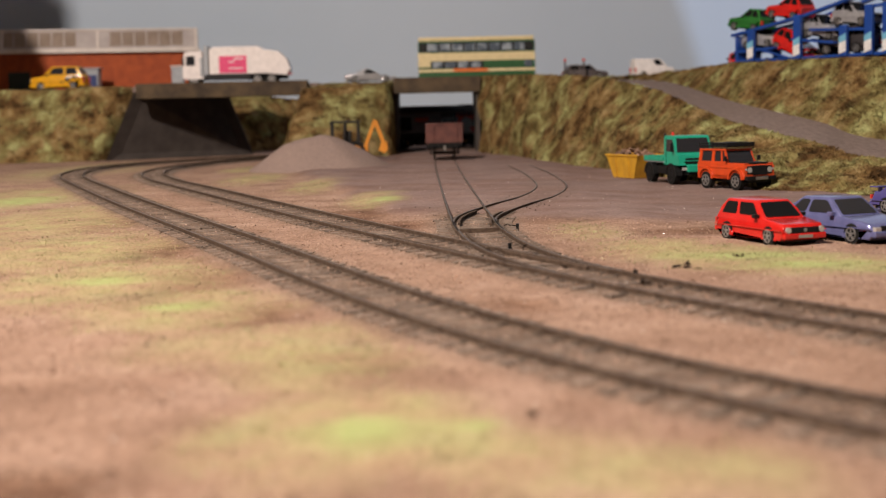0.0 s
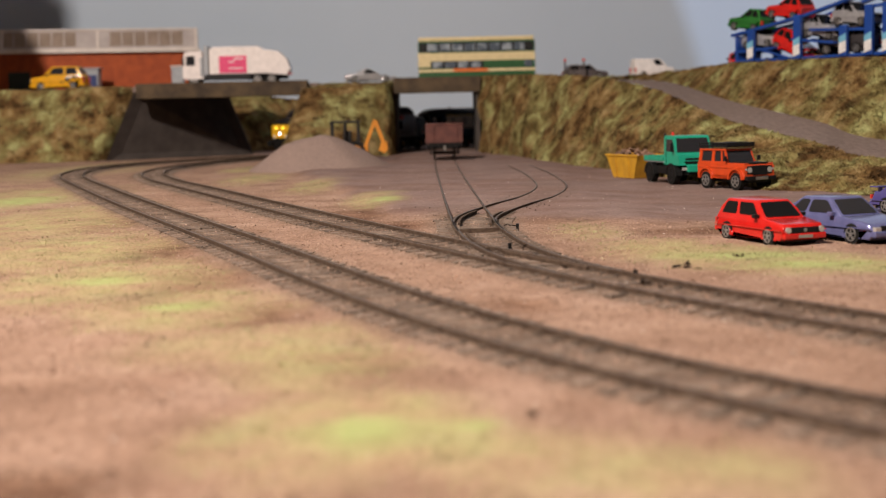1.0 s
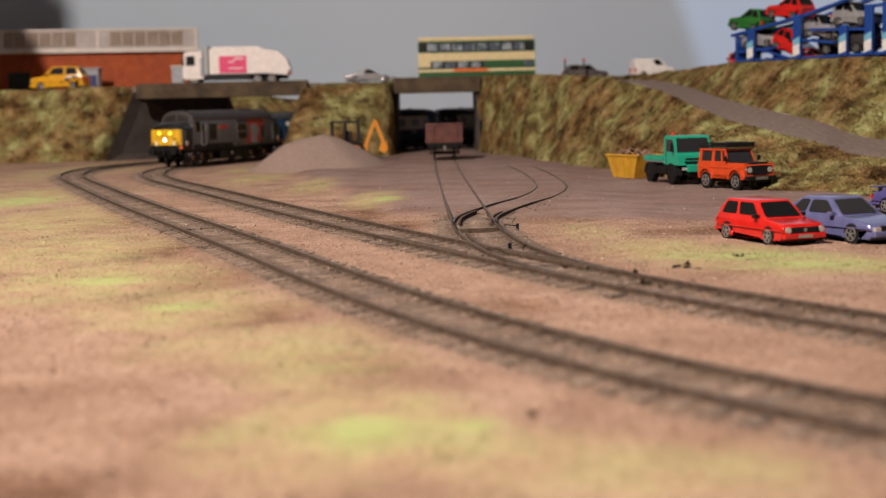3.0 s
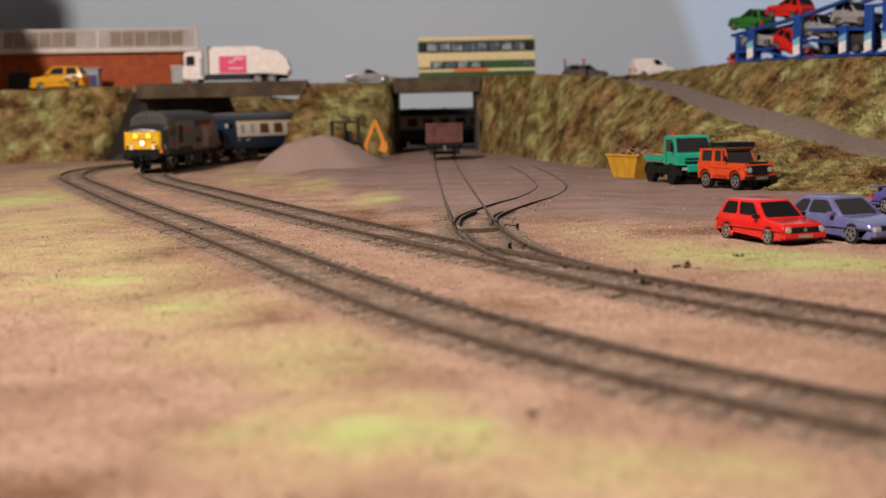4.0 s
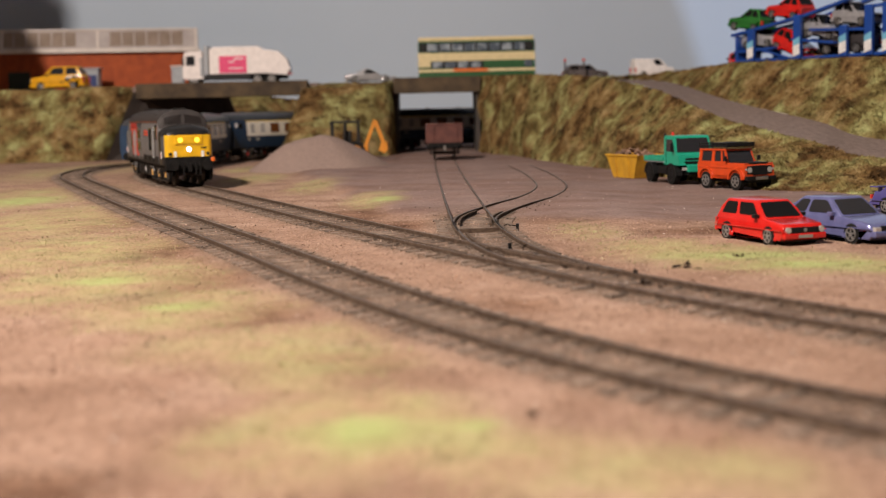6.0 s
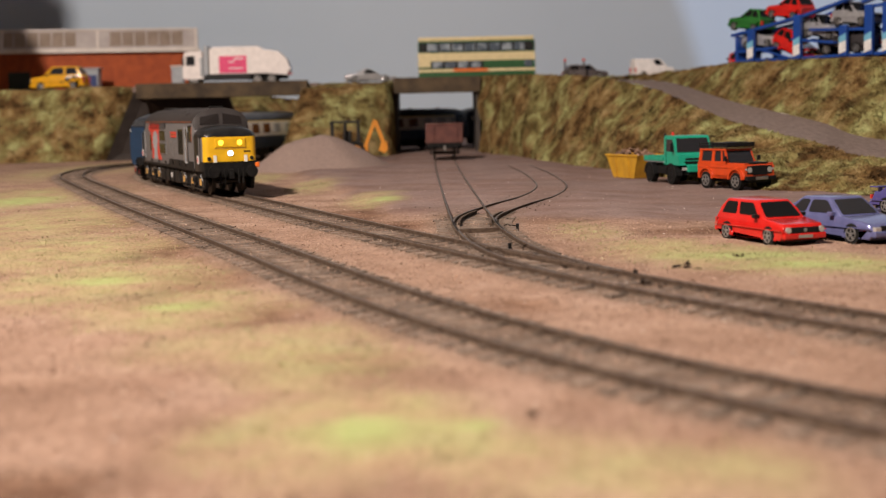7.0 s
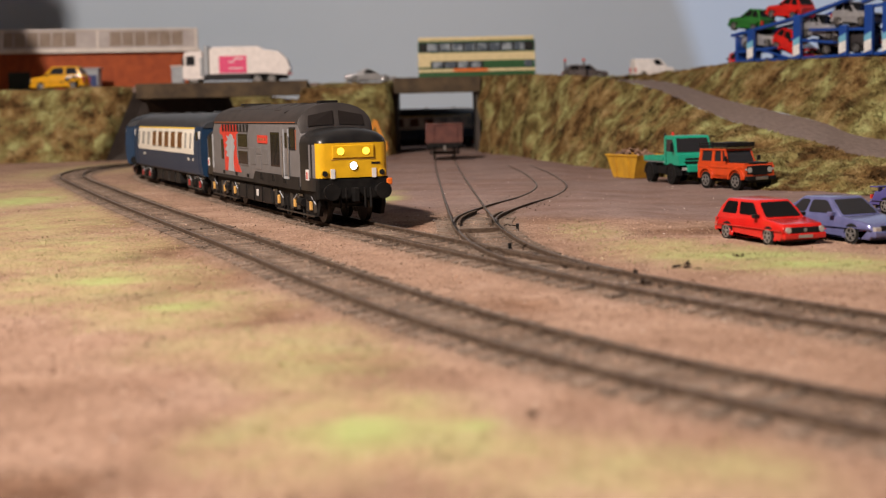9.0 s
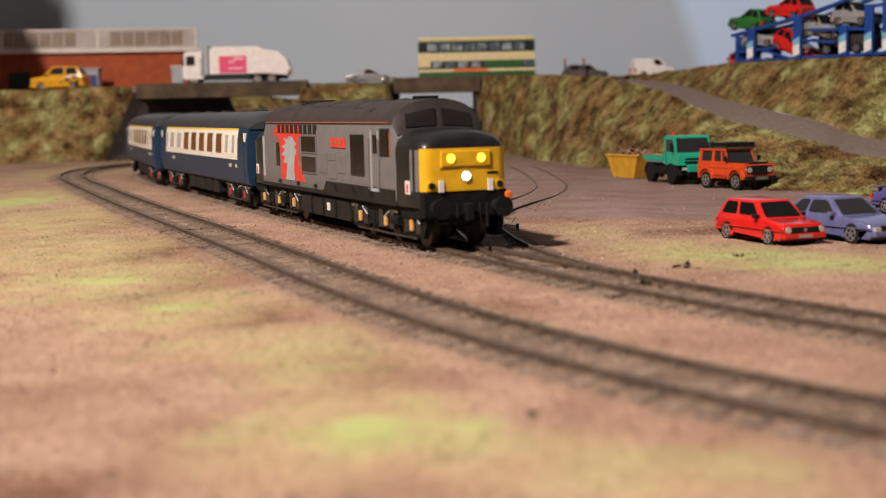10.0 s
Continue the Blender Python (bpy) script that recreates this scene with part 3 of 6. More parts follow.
def make_bogie(parent, axles, wheel_r, frame_h, half_w, name="bogie", box_mat=None, extras=True):
    b = part(name, bmesh.new(), M_BLACK, parent)
    xo = axles[0] + wheel_r + 0.35
    for s in (-1, 1):
        y0, y1 = sorted((s * (half_w - 0.14), s * half_w))
        prof = [(-xo, frame_h), (-xo, frame_h + 0.30), (xo, frame_h + 0.30), (xo, frame_h), (xo - 0.2, frame_h - 0.36), (axles[0] - 0.5, frame_h - 0.36), (axles[0] - 0.7, frame_h - 0.22), (-axles[0] + 0.7, frame_h - 0.22), (-axles[0] + 0.5, frame_h - 0.36), (-xo + 0.2, frame_h - 0.36)]
        part("side_frame", prism(bmesh.new(), prof, y0, y1, "y"), M_BLACK, b)
        for ax in axles:
            bm = nbox(ax - 0.2, ax + 0.2, s * (half_w - 0.1) - 0.12, s * (half_w - 0.1) + 0.12, wheel_r - 0.24, wheel_r + 0.28, 0.04)
            ab = part("axlebox", bm, M_BLACK, b)
            part("axlebox_cover", nbox(ax - 0.09, ax + 0.09, *sorted((s * (half_w - 0.02), s * (half_w + 0.09))), wheel_r - 0.15, wheel_r + 0.15, 0.03), box_mat or M_AXLE, b)
            if extras:
                for o in (-0.42, 0.42):
                    part("spring", cyl(bmesh.new(), (ax + o, s * (half_w - 0.02), wheel_r + 0.05), 0.11, 0.5, "z", 10), M_WHEEL, b)
        if extras:
            for ax in (axles[0] + 0.62, 0.75, -axles[0] - 0.5):
                part("step_bracket", nbox(ax - 0.28, ax + 0.28, s * half_w - 0.03 if s > 0 else s * half_w - 0.05, s * half_w + 0.05 if s > 0 else s * half_w + 0.03, frame_h + 0.2, frame_h + 0.27), M_STEEL, b, "bare metal bracket")
            for ax in (axles[0] - 1.0, axles[-1] + 1.1):
                hanger = part("brake_hanger", nbox(ax - 0.07, ax + 0.07, *sorted((s * (half_w - 0.05), s * (half_w + 0.04))), 0.12, frame_h + 0.1, 0.02), M_BLACK, b)
                part("brake_shoe", nbox(ax - 0.16, ax + 0.16, *sorted((s * 0.62, s * 0.80)), 0.25, 0.75, 0.04), M_WHEEL, hanger)
            part("brake_rod", cyl(bmesh.new(), (0, s * (half_w + 0.02), 0.24), 0.03, 2 * axles[0] + 0.6, "x", 6), M_WHEEL, b)
            for ax, tilt in ((axles[0] + 0.45, 0.5), (0.25, -0.4), (axles[-1] + 0.5, 0.45)):
                bm = cyl(bmesh.new(), (0, 0, 0), 0.022, 0.5, "x", 6)
                bmesh.ops.transform(bm, matrix=Matrix.Translation((ax, s * (half_w + 0.08), frame_h + 0.14)) @ Matrix.Rotation(tilt, 4, "Y"), verts=bm.verts)
                part("sand_pipe", bm, M_SILVER, b, "pale grey sand pipe")
            part("equaliser_beam", nbox(-axles[0] - 0.1, axles[0] + 0.1, *sorted((s * (half_w - 0.04), s * (half_w + 0.03))), wheel_r + 0.26, wheel_r + 0.36, 0.02), M_BLACK, b)
            part("brake_cylinder", cyl(bmesh.new(), (axles[0] * 0.5, s * (half_w + 0.06), frame_h + 0.02), 0.13, 0.6, "x", 12), M_BLACK, b)
    for ax in axles:
        w = part("wheelset", cyl(bmesh.new(), (ax, 0, wheel_r), 0.09, 1.9, "y", 10), M_WHEEL, b)
        for s in (-1, 1):
            bm = cyl(bmesh.new(), (ax, s * 0.70, wheel_r), wheel_r, 0.14, "y", 28)
            cyl(bm, (ax, s * 0.62, wheel_r), wheel_r + 0.03, 0.035, "y", 28)
            part("wheel", bm, M_WHEEL, w)
    return b


def locomotive():
    e = root("diesel_locomotive", Matrix(), "grey diesel locomotive with yellow nose, red panel and lit headlights", "locomotive")
    half = [(1.27, 1.06), (1.325, 1.16), (1.335, 1.6), (1.335, 2.92), (1.27, 3.23), (1.2, 3.27), (0.0, 3.27)]
    low = [(1.27, 1.06), (1.325, 1.16), (1.32, 1.6), (1.31, 2.6), (1.26, 2.80), (1.15, 2.84), (0.0, 2.84)]
    bm = bmesh.new()
    loft(bm, [[(x, y, z) for y, z in mirror_ring(h)] for x, h in ((-7.1, low), (-6.72, half), (6.72, half), (7.1, low))])
    body = part("body", bm, M_GREY, e, "weathered mid-grey bodyside", smooth=True)
    # roof arch with sloping cab fronts
    arch = [(1.30, 3.19), (1.24, 3.36), (1.08, 3.55), (0.85, 3.70), (0.55, 3.80), (0.25, 3.85), (0.0, 3.86)]
    foot = [(y * 0.97, 2.90 + (z - 3.19) * 0.10) for y, z in arch]
    bm = bmesh.new()
    loft(bm, [[(x, y, z) for y, z in mirror_ring(h)] for x, h in ((-7.06, foot), (-6.80, arch), (-6.6, arch), (6.6, arch), (6.80, arch), (7.06, foot))])
    roof = part("roof", bm, M_LROOF, e, "dusty dark grey curved roof", smooth=True)
    for s in (-1, 1):
        for i in (-1, 1):
            bm = bmesh.new()
            q = [(6.885, 0.10, 3.60), (6.875, 0.95, 3.44), (6.995, 0.98, 3.10), (7.00, 0.10, 3.14)]
            a = [bm.verts.new((s * x, i * y, z)) for x, y, z in q]
            b = [bm.verts.new((s * (x + 0.035), i * y, z + 0.01)) for x, y, z in q]
            bm.faces.new(a)
            bm.faces.new(b)
            for k in range(4):
                bm.faces.new((a[k], a[(k + 1) % 4], b[(k + 1) % 4], b[k]))
            ws = part("windscreen", bm, M_SCREEN, e, "dark cab windscreen")
    for x0, x1, w in ((-5.2, -3.4, 0.9), (-3.2, -0.6, 0.8), (-0.3, 2.2, 0.85), (2.5, 3.2, 0.95), (4.4, 4.5, 1.1)):
        bm = bmesh.new()
        ys = [-w, -w * 0.5, 0, w * 0.5, w]

        def zt(y):
            return 3.86 - 0.26 * y * y
        ring = [(y, zt(y) + 0.035) for y in ys] + [(y, zt(y) - 0.05) for y in ys[::-1]]
        prism(bm, ring, x0, x1)
        part("roof_panel", bm, M_LROOF, roof)
    part("roof_fan", cyl(bmesh.new(), (-4.3, 0, 3.91), 0.62, 0.08, "z", 28), M_DKGREY, roof)
    for x in (5.9, 6.15):
        part("horn", nbox(x - 0.09, x + 0.09, -0.32, 0.32, 3.82, 3.94, 0.03), M_BLACK, roof)
    for s in (-1, 1):
        part("gutter", nbox(-6.5, 6.5, *sorted((s * 1.26, s * 1.315)), 3.225, 3.255), M_RUST, body, "thin rusty gutter line")
        part("skirt", nbox(-7.1, 7.1, *sorted((s * 1.3, s * 1.343)), 1.04, 1.16), M_DKGREY, body, "dark grey solebar")
        o = s * 1.336

        def plate(name, x0, x1, z0, z1, m, lab="", d=0.02, par=body, bev=0.0):
            return part(name, nbox(x0, x1, *sorted((o - s * 0.02, o + s * d)), z0, z1, bev), m, par, lab)
        part("skirt_panel", prism(bmesh.new(), [(0.4, 1.15), (0.75, 1.46), (7.0, 1.46), (7.0, 1.15)], *sorted((o - s * 0.02, o + s * 0.012)), "y"), M_DKGREY, body, "dark grey lower panel")
        for xn in (1.6, 3.4, 5.0):
            part("skirt_notch", prism(bmesh.new(), [(xn, 1.2), (xn + 0.35, 1.2), (xn + 0.15, 1.42), (xn, 1.42)], *sorted((o, o + s * 0.03)), "y"), M_BLACK, body)
        for xn in (-4.9, -2.6, -0.6):
            part("lifting_eye", nbox(xn, xn + 0.3, *sorted((o, o + s * 0.03)), 1.2, 1.32, 0.02), M_DKGREY, body)
        red = [(-5.35, 3.02), (-1.90, 3.02), (-1.90, 2.80), (-2.30, 2.78), (-2.30, 1.95), (-1.60, 1.33), (-2.60, 1.33), (-3.05, 1.6), (-3.75, 1.33), (-4.50, 1.33), (-4.55, 2.1), (-4.80, 2.7), (-5.35, 2.8)]
        pan = part("red_panel", prism(bmesh.new(), red, *sorted((o - s * 0.02, o + s * 0.008)), "y"), M_RED, body, "bright red livery panel")
        em = [(-3.90, 1.33), (-2.80, 1.33), (-2.90, 1.7), (-2.77, 2.1), (-2.50, 2.3), (-2.75, 2.4), (-2.53, 2.56), (-2.85, 2.62), (-2.95, 2.74), (-3.35, 2.79), (-3.65, 2.68), (-4.10, 2.72), (-3.80, 2.55), (-4.35, 2.42), (-3.90, 2.35), (-4.40, 2.15), (-3.95, 2.1), (-4.20, 1.9), (-3.70, 1.88)]
        part("emblem", prism(bmesh.new(), em, *sorted((o + s * 0.006, o + s * 0.016)), "y"), M_SILVER, pan, "silver grey emblem shape")
        plate("side_window", -5.1, -4.7, 1.78, 2.56, M_GLASS, "narrow dark window", 0.02)
        gr = plate("grille", -5.0, -0.25, 2.88, 3.16, M_DKGREY, "roofline ventilation grille", 0.012)
        for i in range(9):
            x = -4.95 + i * 0.54
            part("grille_bar", nbox(x, x + 0.1, *sorted((o, o + s * 0.03)), 2.89, 3.15), M_RED if i < 6 else M_GREY, gr)
        for z0, z1 in ((2.32, 2.80), (1.68, 2.16)):
            fr = plate("window_frame", -1.93, -0.2, z0 - 0.05, z1 + 0.05, M_GREY, "", 0.03)
            part("pane", nbox(-1.85, -0.28, *sorted((o, o + s * 0.04)), z0, z1), M_GLASS, fr)
        g = plate("side_grille", 3.25, 4.5, 1.72, 2.9, M_GLASS, "tall black grille panel", 0.012)
        for sl in range(6):
            part("grille_slat", nbox(3.36 + sl * 0.19, 3.39 + sl * 0.19, *sorted((o, o + s * 0.022)), 1.76, 2.82), M_DKGREY, g)
        plate("nameplate", 1.35, 2.8, 2.50, 2.78, M_RED, "red nameplate", 0.03)
        for i, w in enumerate((0.5, 0.35, 0.28)):
            plate("bar_printing", 1.5 + i * 0.46, 1.5 + i * 0.46 + w * 0.8, 2.60, 2.68, M_RUST, "", 0.034)
        for x0, x1, z0, z1 in ((0.1, 0.9, 1.7, 2.3), (1.0, 1.8, 1.55, 2.05), (1.0, 1.8, 2.1, 2.35), (1.95, 2.8, 1.75, 2.3)):
            plate("access_door", x0, x1, z0, z1, M_GREY, "", 0.018, bev=0.008)
        d = plate("cab_door", 5.2, 5.75, 1.5, 3.0, M_GREY, "grey cab door with pale jambs", 0.01)
        for xj in (5.12, 5.72):
            part("door_jamb", nbox(xj, xj + 0.08, *sorted((o, o + s * 0.035)), 1.4, 3.02), M_SILVER, d)
        part("door_step", nbox(5.15, 5.8, *sorted((o, o + s * 0.05)), 1.36, 1.44), M_SILVER, d)
        plate("cab_edge", 6.66, 6.74, 2.35, 3.0, M_RUST, "rusty orange cab edge line", 0.012)
        for x in (5.06, 5.86):
            part("handrail", cyl(bmesh.new(), (x, o + s * 0.06, 2.1), 0.022, 1.4, "z", 8), M_STEEL, body)
        plate("door_window", 5.3, 5.65, 2.4, 2.9, M_GLASS, "", 0.02, d)
        fr = plate("window_frame", 5.88, 6.62, 2.33, 3.08, M_DKGREY, "cab side window", 0.015)
        part("pane", nbox(5.93, 6.56, *sorted((o, o + s * 0.025)), 2.4, 3.02), M_GLASS, fr)
        plate("rear_cab_stripe", -7.0, -6.75, 1.35, 2.75, M_SILVER, "", 0.008)
    # noses at both ends
    for s in (1, -1):
        rings = []
        for x, w, zs, top in ((7.05, 1.315, 2.57, 3.08), (7.9, 1.31, 2.56, 3.06), (8.3, 1.28, 2.55, 3.01), (8.55, 1.19, 2.54, 2.92), (8.68, 1.09, 2.53, 2.78), (8.74, 0.97, 2.51, 2.58)):
            h = [(w, 1.06), (w, zs)] + [(w * c, zs + (top - zs) * v) for c, v in ((0.985, 0.22), (0.92, 0.46), (0.78, 0.70), (0.55, 0.88), (0.28, 0.97))] + [(0.0, top)]
            rings.append([(s * x, y, z) for y, z in mirror_ring(h)])
        nose = part("nose", loft(bmesh.new(), rings), M_NOSE, e, "glossy black domed nose", smooth=True)
        for i in (-1, 1):
            part("nose_stripe", prism(bmesh.new(), [(s * 8.12, i * 1.31), (s * 8.56, i * 1.215), (s * 8.56, i * 1.12), (s * 8.12, i * 1.21)], 1.48, 2.54, "z"), M_GREY, nose, "grey stripe on the nose side")
            fl = part("warning_flash", nbox(*sorted((s * 7.78, s * 8.10)), *sorted((i * 1.29, i * 1.328)), 1.40, 1.74), M_WHITE, nose, "small white and red warning plate")
            part("red_mark", nbox(*sorted((s * 7.88, s * 8.02)), *sorted((i * 1.31, i * 1.336)), 1.44, 1.66), M_RED, fl)
            part("lamp_iron", nbox(*sorted((s * 8.74, s * 8.83)), i * 0.70 - 0.07, i * 0.70 + 0.07, 1.46, 1.76), M_WHITE, nose, "small white bracket")
            part("nose_lug", nbox(*sorted((s * 8.45, s * 8.62)), i * 1.04 - 0.07, i * 1.04 + 0.07, 2.57, 2.66, 0.02), M_STEEL, nose)
            tl = part("tail_light", cyl(bmesh.new(), (s * 8.76, i * 0.97, 1.62), 0.13, 0.12, "x", 16), M_YELLOW, nose)
            part("lens", cyl(bmesh.new(), (s * 8.80, i * 0.97, 1.62), 0.09, 0.08, "x", 14), M_DKGREY, tl)
            bf = part("buffer", cyl(bmesh.new(), (s * 8.95, i * 0.87, 1.06), 0.17, 0.5, "x", 16), M_BLACK, e, "black round buffer")
            part("buffer_head", cyl(bmesh.new(), (s * 9.24, i * 0.87, 1.06), 0.26, 0.09, "x", 22), M_BLACK, bf)
            for k in range(2):
                y = i * (0.32 + 0.2 * k)
                part("brake_pipe", cyl(bmesh.new(), (s * 8.98, y, 0.85), 0.045, 0.62, "z", 8), M_BLACK, e)
        # the yellow end
        side = [(8.56, 1.215), (8.68, 1.165), (8.755, 1.08), (8.785, 0.93), (8.80, 0.5), (8.805, 0.0)]
        bow = [(s * x, y) for x, y in side] + [(s * x, -y) for x, y in side[-2::-1]]
        inner = [(x - s * 0.10, y * 0.93) for x, y in bow[::-1]]
        yp = part("yellow_end", prism(bmesh.new(), bow + inner, 1.48, 2.57, "z"), M_YELLOW, nose, "bright yellow warning panel", smooth=True)
        part("end_seam", nbox(*sorted((s * 8.79, s * 8.812)), -0.74, 0.74, 2.05, 2.065), M_AXLE, yp)
        part("marker_housing", nbox(*sorted((s * 8.70, s * 8.845)), -0.70, 0.70, 2.10, 2.50, 0.02), M_YELLOW, yp)
        for i in (-1, 1):
            part("marker_light", cyl(bmesh.new(), (s * 8.84, i * 0.43, 2.31), 0.115, 0.05, "x", 20), M_LAMPY if s > 0 else M_GLASS, yp, "glowing yellow marker light")
        ring = part("headlight", cyl(bmesh.new(), (s * 8.80, 0, 1.85), 0.135, 0.05, "x", 22), M_DKGREY, yp)
        part("lens", cyl(bmesh.new(), (s * 8.82, 0, 1.85), 0.118, 0.06, "x", 22), M_LAMPW if s > 0 else M_GLASS, ring, "brilliant white headlight")
        part("number_bars", nbox(*sorted((s * 8.70, s * 8.80)), 0.62, 0.92, 1.88, 1.95), M_DKGREY, yp)
        part("buffer_beam", nbox(*sorted((s * 8.35, s * 8.78)), -1.2, 1.2, 0.80, 1.476, 0.04), M_BLACK, e)
        part("valance", nbox(*sorted((s * 7.1, s * 8.5)), -1.2, 1.2, 0.75, 1.10), M_BLACK, e)
        part("coupling", nbox(*sorted((s * 8.8, s * 9.12)), -0.10, 0.10, 0.72, 1.16, 0.03), M_BLACK, e)
        part("jumper_cable", nbox(*sorted((s * 8.55, s * 8.85)), 1.13, 1.32, 1.20, 1.42, 0.04), M_ORANGE, e, "bright orange jumper socket")
    part("underframe", nbox(-7.0, 7.0, -1.15, 1.15, 0.85, 1.07), M_BLACK, e)
    t = part("fuel_tank", nbox(-2.6, 2.6, -1.22, 1.22, 0.32, 0.95, 0.08), M_DKGREY, e)
    for x in (-1.3, 0.0, 1.3):
        for s in (-1, 1):
            part("tank_rib", nbox(x - 0.04, x + 0.04, *sorted((s * 1.2, s * 1.25)), 0.36, 0.92), M_BLACK, t)
    for s in (-1, 1):
        part("tank_plate", nbox(0.45, 0.7, *sorted((s * 1.21, s * 1.25)), 0.55, 0.78), M_WHITE, t)
    for i, c in ((0, 5.64), (1, -5.64)):
        b = make_bogie(e, (2.06, 0.08, -2.06), 0.57, 0.62, 1.12)
        b.matrix_basis = pose(c * S, 0, 0)
    TRAIN.append((e, 0.0, 11.28 * S / MM * FIT))


def coach_proto():
    e = root("passenger_coach", Matrix(), "blue and cream passenger coach with brown-tinted windows", "railway coach", "coaches of the train")
    half = [(1.20, 0.86), (1.31, 0.94), (1.375, 1.4), (1.385, 2.0), (1.35, 2.6), (1.27, 3.04), (0.0, 3.04)]
    body = part("body", loft(bmesh.new(), [[(x, y, z) for y, z in mirror_ring(half)] for x in (-9.95, 9.95)]), M_BLUE, e, "deep rail-blue body", smooth=True)
    arch = [(1.28, 2.98), (1.23, 3.14), (1.08, 3.34), (0.84, 3.49), (0.52, 3.59), (0.2, 3.64), (0.0, 3.645)]
    rings = []
    for x, k in ((-10.0, 0.55), (-9.75, 0.8), (-9.2, 0.96), (-8.4, 1.0), (8.4, 1.0), (9.2, 0.96), (9.75, 0.8), (10.0, 0.55)):
        rings.append([(x, y * (0.97 + 0.03 * k), 2.98 + (z - 2.98) * k) for y, z in mirror_ring(arch)])
    roof = part("roof", loft(bmesh.new(), rings), M_CROOF, e, "blue-grey curved roof", smooth=True)
    for x in (-7.2, -3.6, 0.0, 3.6, 7.2):
        part("roof_vent", nbox(x - 0.16, x + 0.16, -0.16, 0.16, 3.62, 3.71, 0.03), M_CROOF, roof)

    def side_y(z):
        for (a, b), (c, d) in zip(half, half[1:]):
            if b <= z <= d and d > b:
                return a + (c - a) * (z - b) / (d - b)
        return 1.3
    for s in (-1, 1):
        zs = [1.80, 2.0, 2.3, 2.6, 2.8, 2.93]
        prof = [(s * (side_y(z) + 0.012), z) for z in zs] + [(s * (side_y(z) - 0.03), z) for z in zs[::-1]]
        band = part("cream_band", prism(bmesh.new(), prof, -8.25, 8.25), M_CREAM, body, "cream window band")
        zs = [2.93, 3.0]
        prof = [(s * (side_y(z) + 0.014), z) for z in zs] + [(s * (side_y(z) - 0.03), z) for z in zs[::-1]]
        part("yellow_stripe", prism(bmesh.new(), prof, -8.25, 8.25), M_STRIPE, body, "yellow cantrail stripe")
        xs = [(-7.9, 0.45, M_PALEGLASS), (-6.4, 1.0, M_PALEGLASS), (-4.55, 1.0, M_PALEGLASS)] + [(-2.7 + 1.86 * i, 1.08, M_CURTAIN) for i in range(5)] + [(6.3, 0.5, M_PALEGLASS), (7.55, 0.45, M_PALEGLASS)]
        for x, w, m in xs:
            z0, z1 = 2.06, 2.74
            for nm, g, d, mm, par in (("window_frame", 0.05, 0.022, M_STEEL if m is M_CURTAIN else M_CREAM, band), ("pane", 0.0, 0.03, m, band)):
                prof = [(s * (side_y(z0 - g) + d), z0 - g), (s * (side_y(z1 + g) + d), z1 + g), (s * (side_y(z1 + g) - 0.03), z1 + g), (s * (side_y(z0 - g) - 0.03), z0 - g)]
                part(nm, prism(bmesh.new(), prof, x - w / 2 - g, x + w / 2 + g), mm, par)
        for x in (-9.0, 9.0):
            prof = [(s * (side_y(z) + 0.012), z) for z in (1.0, 1.4, 2.0, 2.6, 2.9)] + [(s * (side_y(z) - 0.03), z) for z in (2.9, 1.0)]
            d = part("door", prism(bmesh.new(), prof, x - 0.36, x + 0.36), M_BLUE, body)
            part("door_window", nbox(x - 0.22, x + 0.22, *sorted((s * 1.30, s * 1.372)), 2.2, 2.8), M_GLASS, d)
            part("notice", nbox(x * 1.055 - 0.16, x * 1.055 + 0.16, *sorted((s * 1.30, s * 1.362)), 2.5, 2.83), M_WHITE, body, "small white notice")
        for x, w in ((6.9, 0.45), (-6.2, 0.7), (8.0, 0.3)):
            part("bar_lettering", nbox(x - w / 2, x + w / 2, *sorted((s * 1.36, s * 1.392)), 1.50, 1.63), M_BAR, body)
    for s in (-1, 1):
        g = part("gangway", nbox(*sorted((s * 9.95, s * 10.15)), -0.55, 0.55, 1.0, 3.1, 0.06), M_BLACK, e, "black rubber gangway")
        for i in (-1, 1):
            b = part("buffer", cyl(bmesh.new(), (s * 10.1, i * 0.87, 1.05), 0.14, 0.35, "x", 14), M_BLACK, e)
            part("buffer_head", cyl(bmesh.new(), (s * 10.25, i * 0.87, 1.05), 0.24, 0.07, "x", 18), M_BLACK, b)
        part("drawbar", nbox(*sorted((s * 9.9, s * 10.3)), -0.12, 0.12, 0.7, 0.9), M_BLACK, e)
    part("underframe", nbox(-9.8, 9.8, -1.15, 1.15, 0.78, 0.95), M_BLACK, e)
    for x0, x1 in ((-3.3, -1.7), (-1.4, 0.2), (0.6, 2.0), (2.4, 3.4)):
        part("equipment_box", nbox(x0, x1, -1.2, 1.2, 0.30, 0.85, 0.05), M_DKGREY, e)
    red = paint("dull_red_axlebox", (0.34, 0.03, 0.025), 0.5)
    for c in (7.1, -7.1):
        b = make_bogie(e, (1.3, -1.3), 0.46, 0.52, 1.12, box_mat=red)
        b.matrix_basis = pose(c * S, 0, 0)
    return e


def train():
    locomotive()
    first = coach_proto()
    for i in range(5):
        c = first if i == 0 else copy_thing(first, Matrix())
        TRAIN.append((c, LEAD_GAP + i * 20.5 * S / MM * FIT, 14.2 * S / MM * FIT))


TRAIN = []
train()
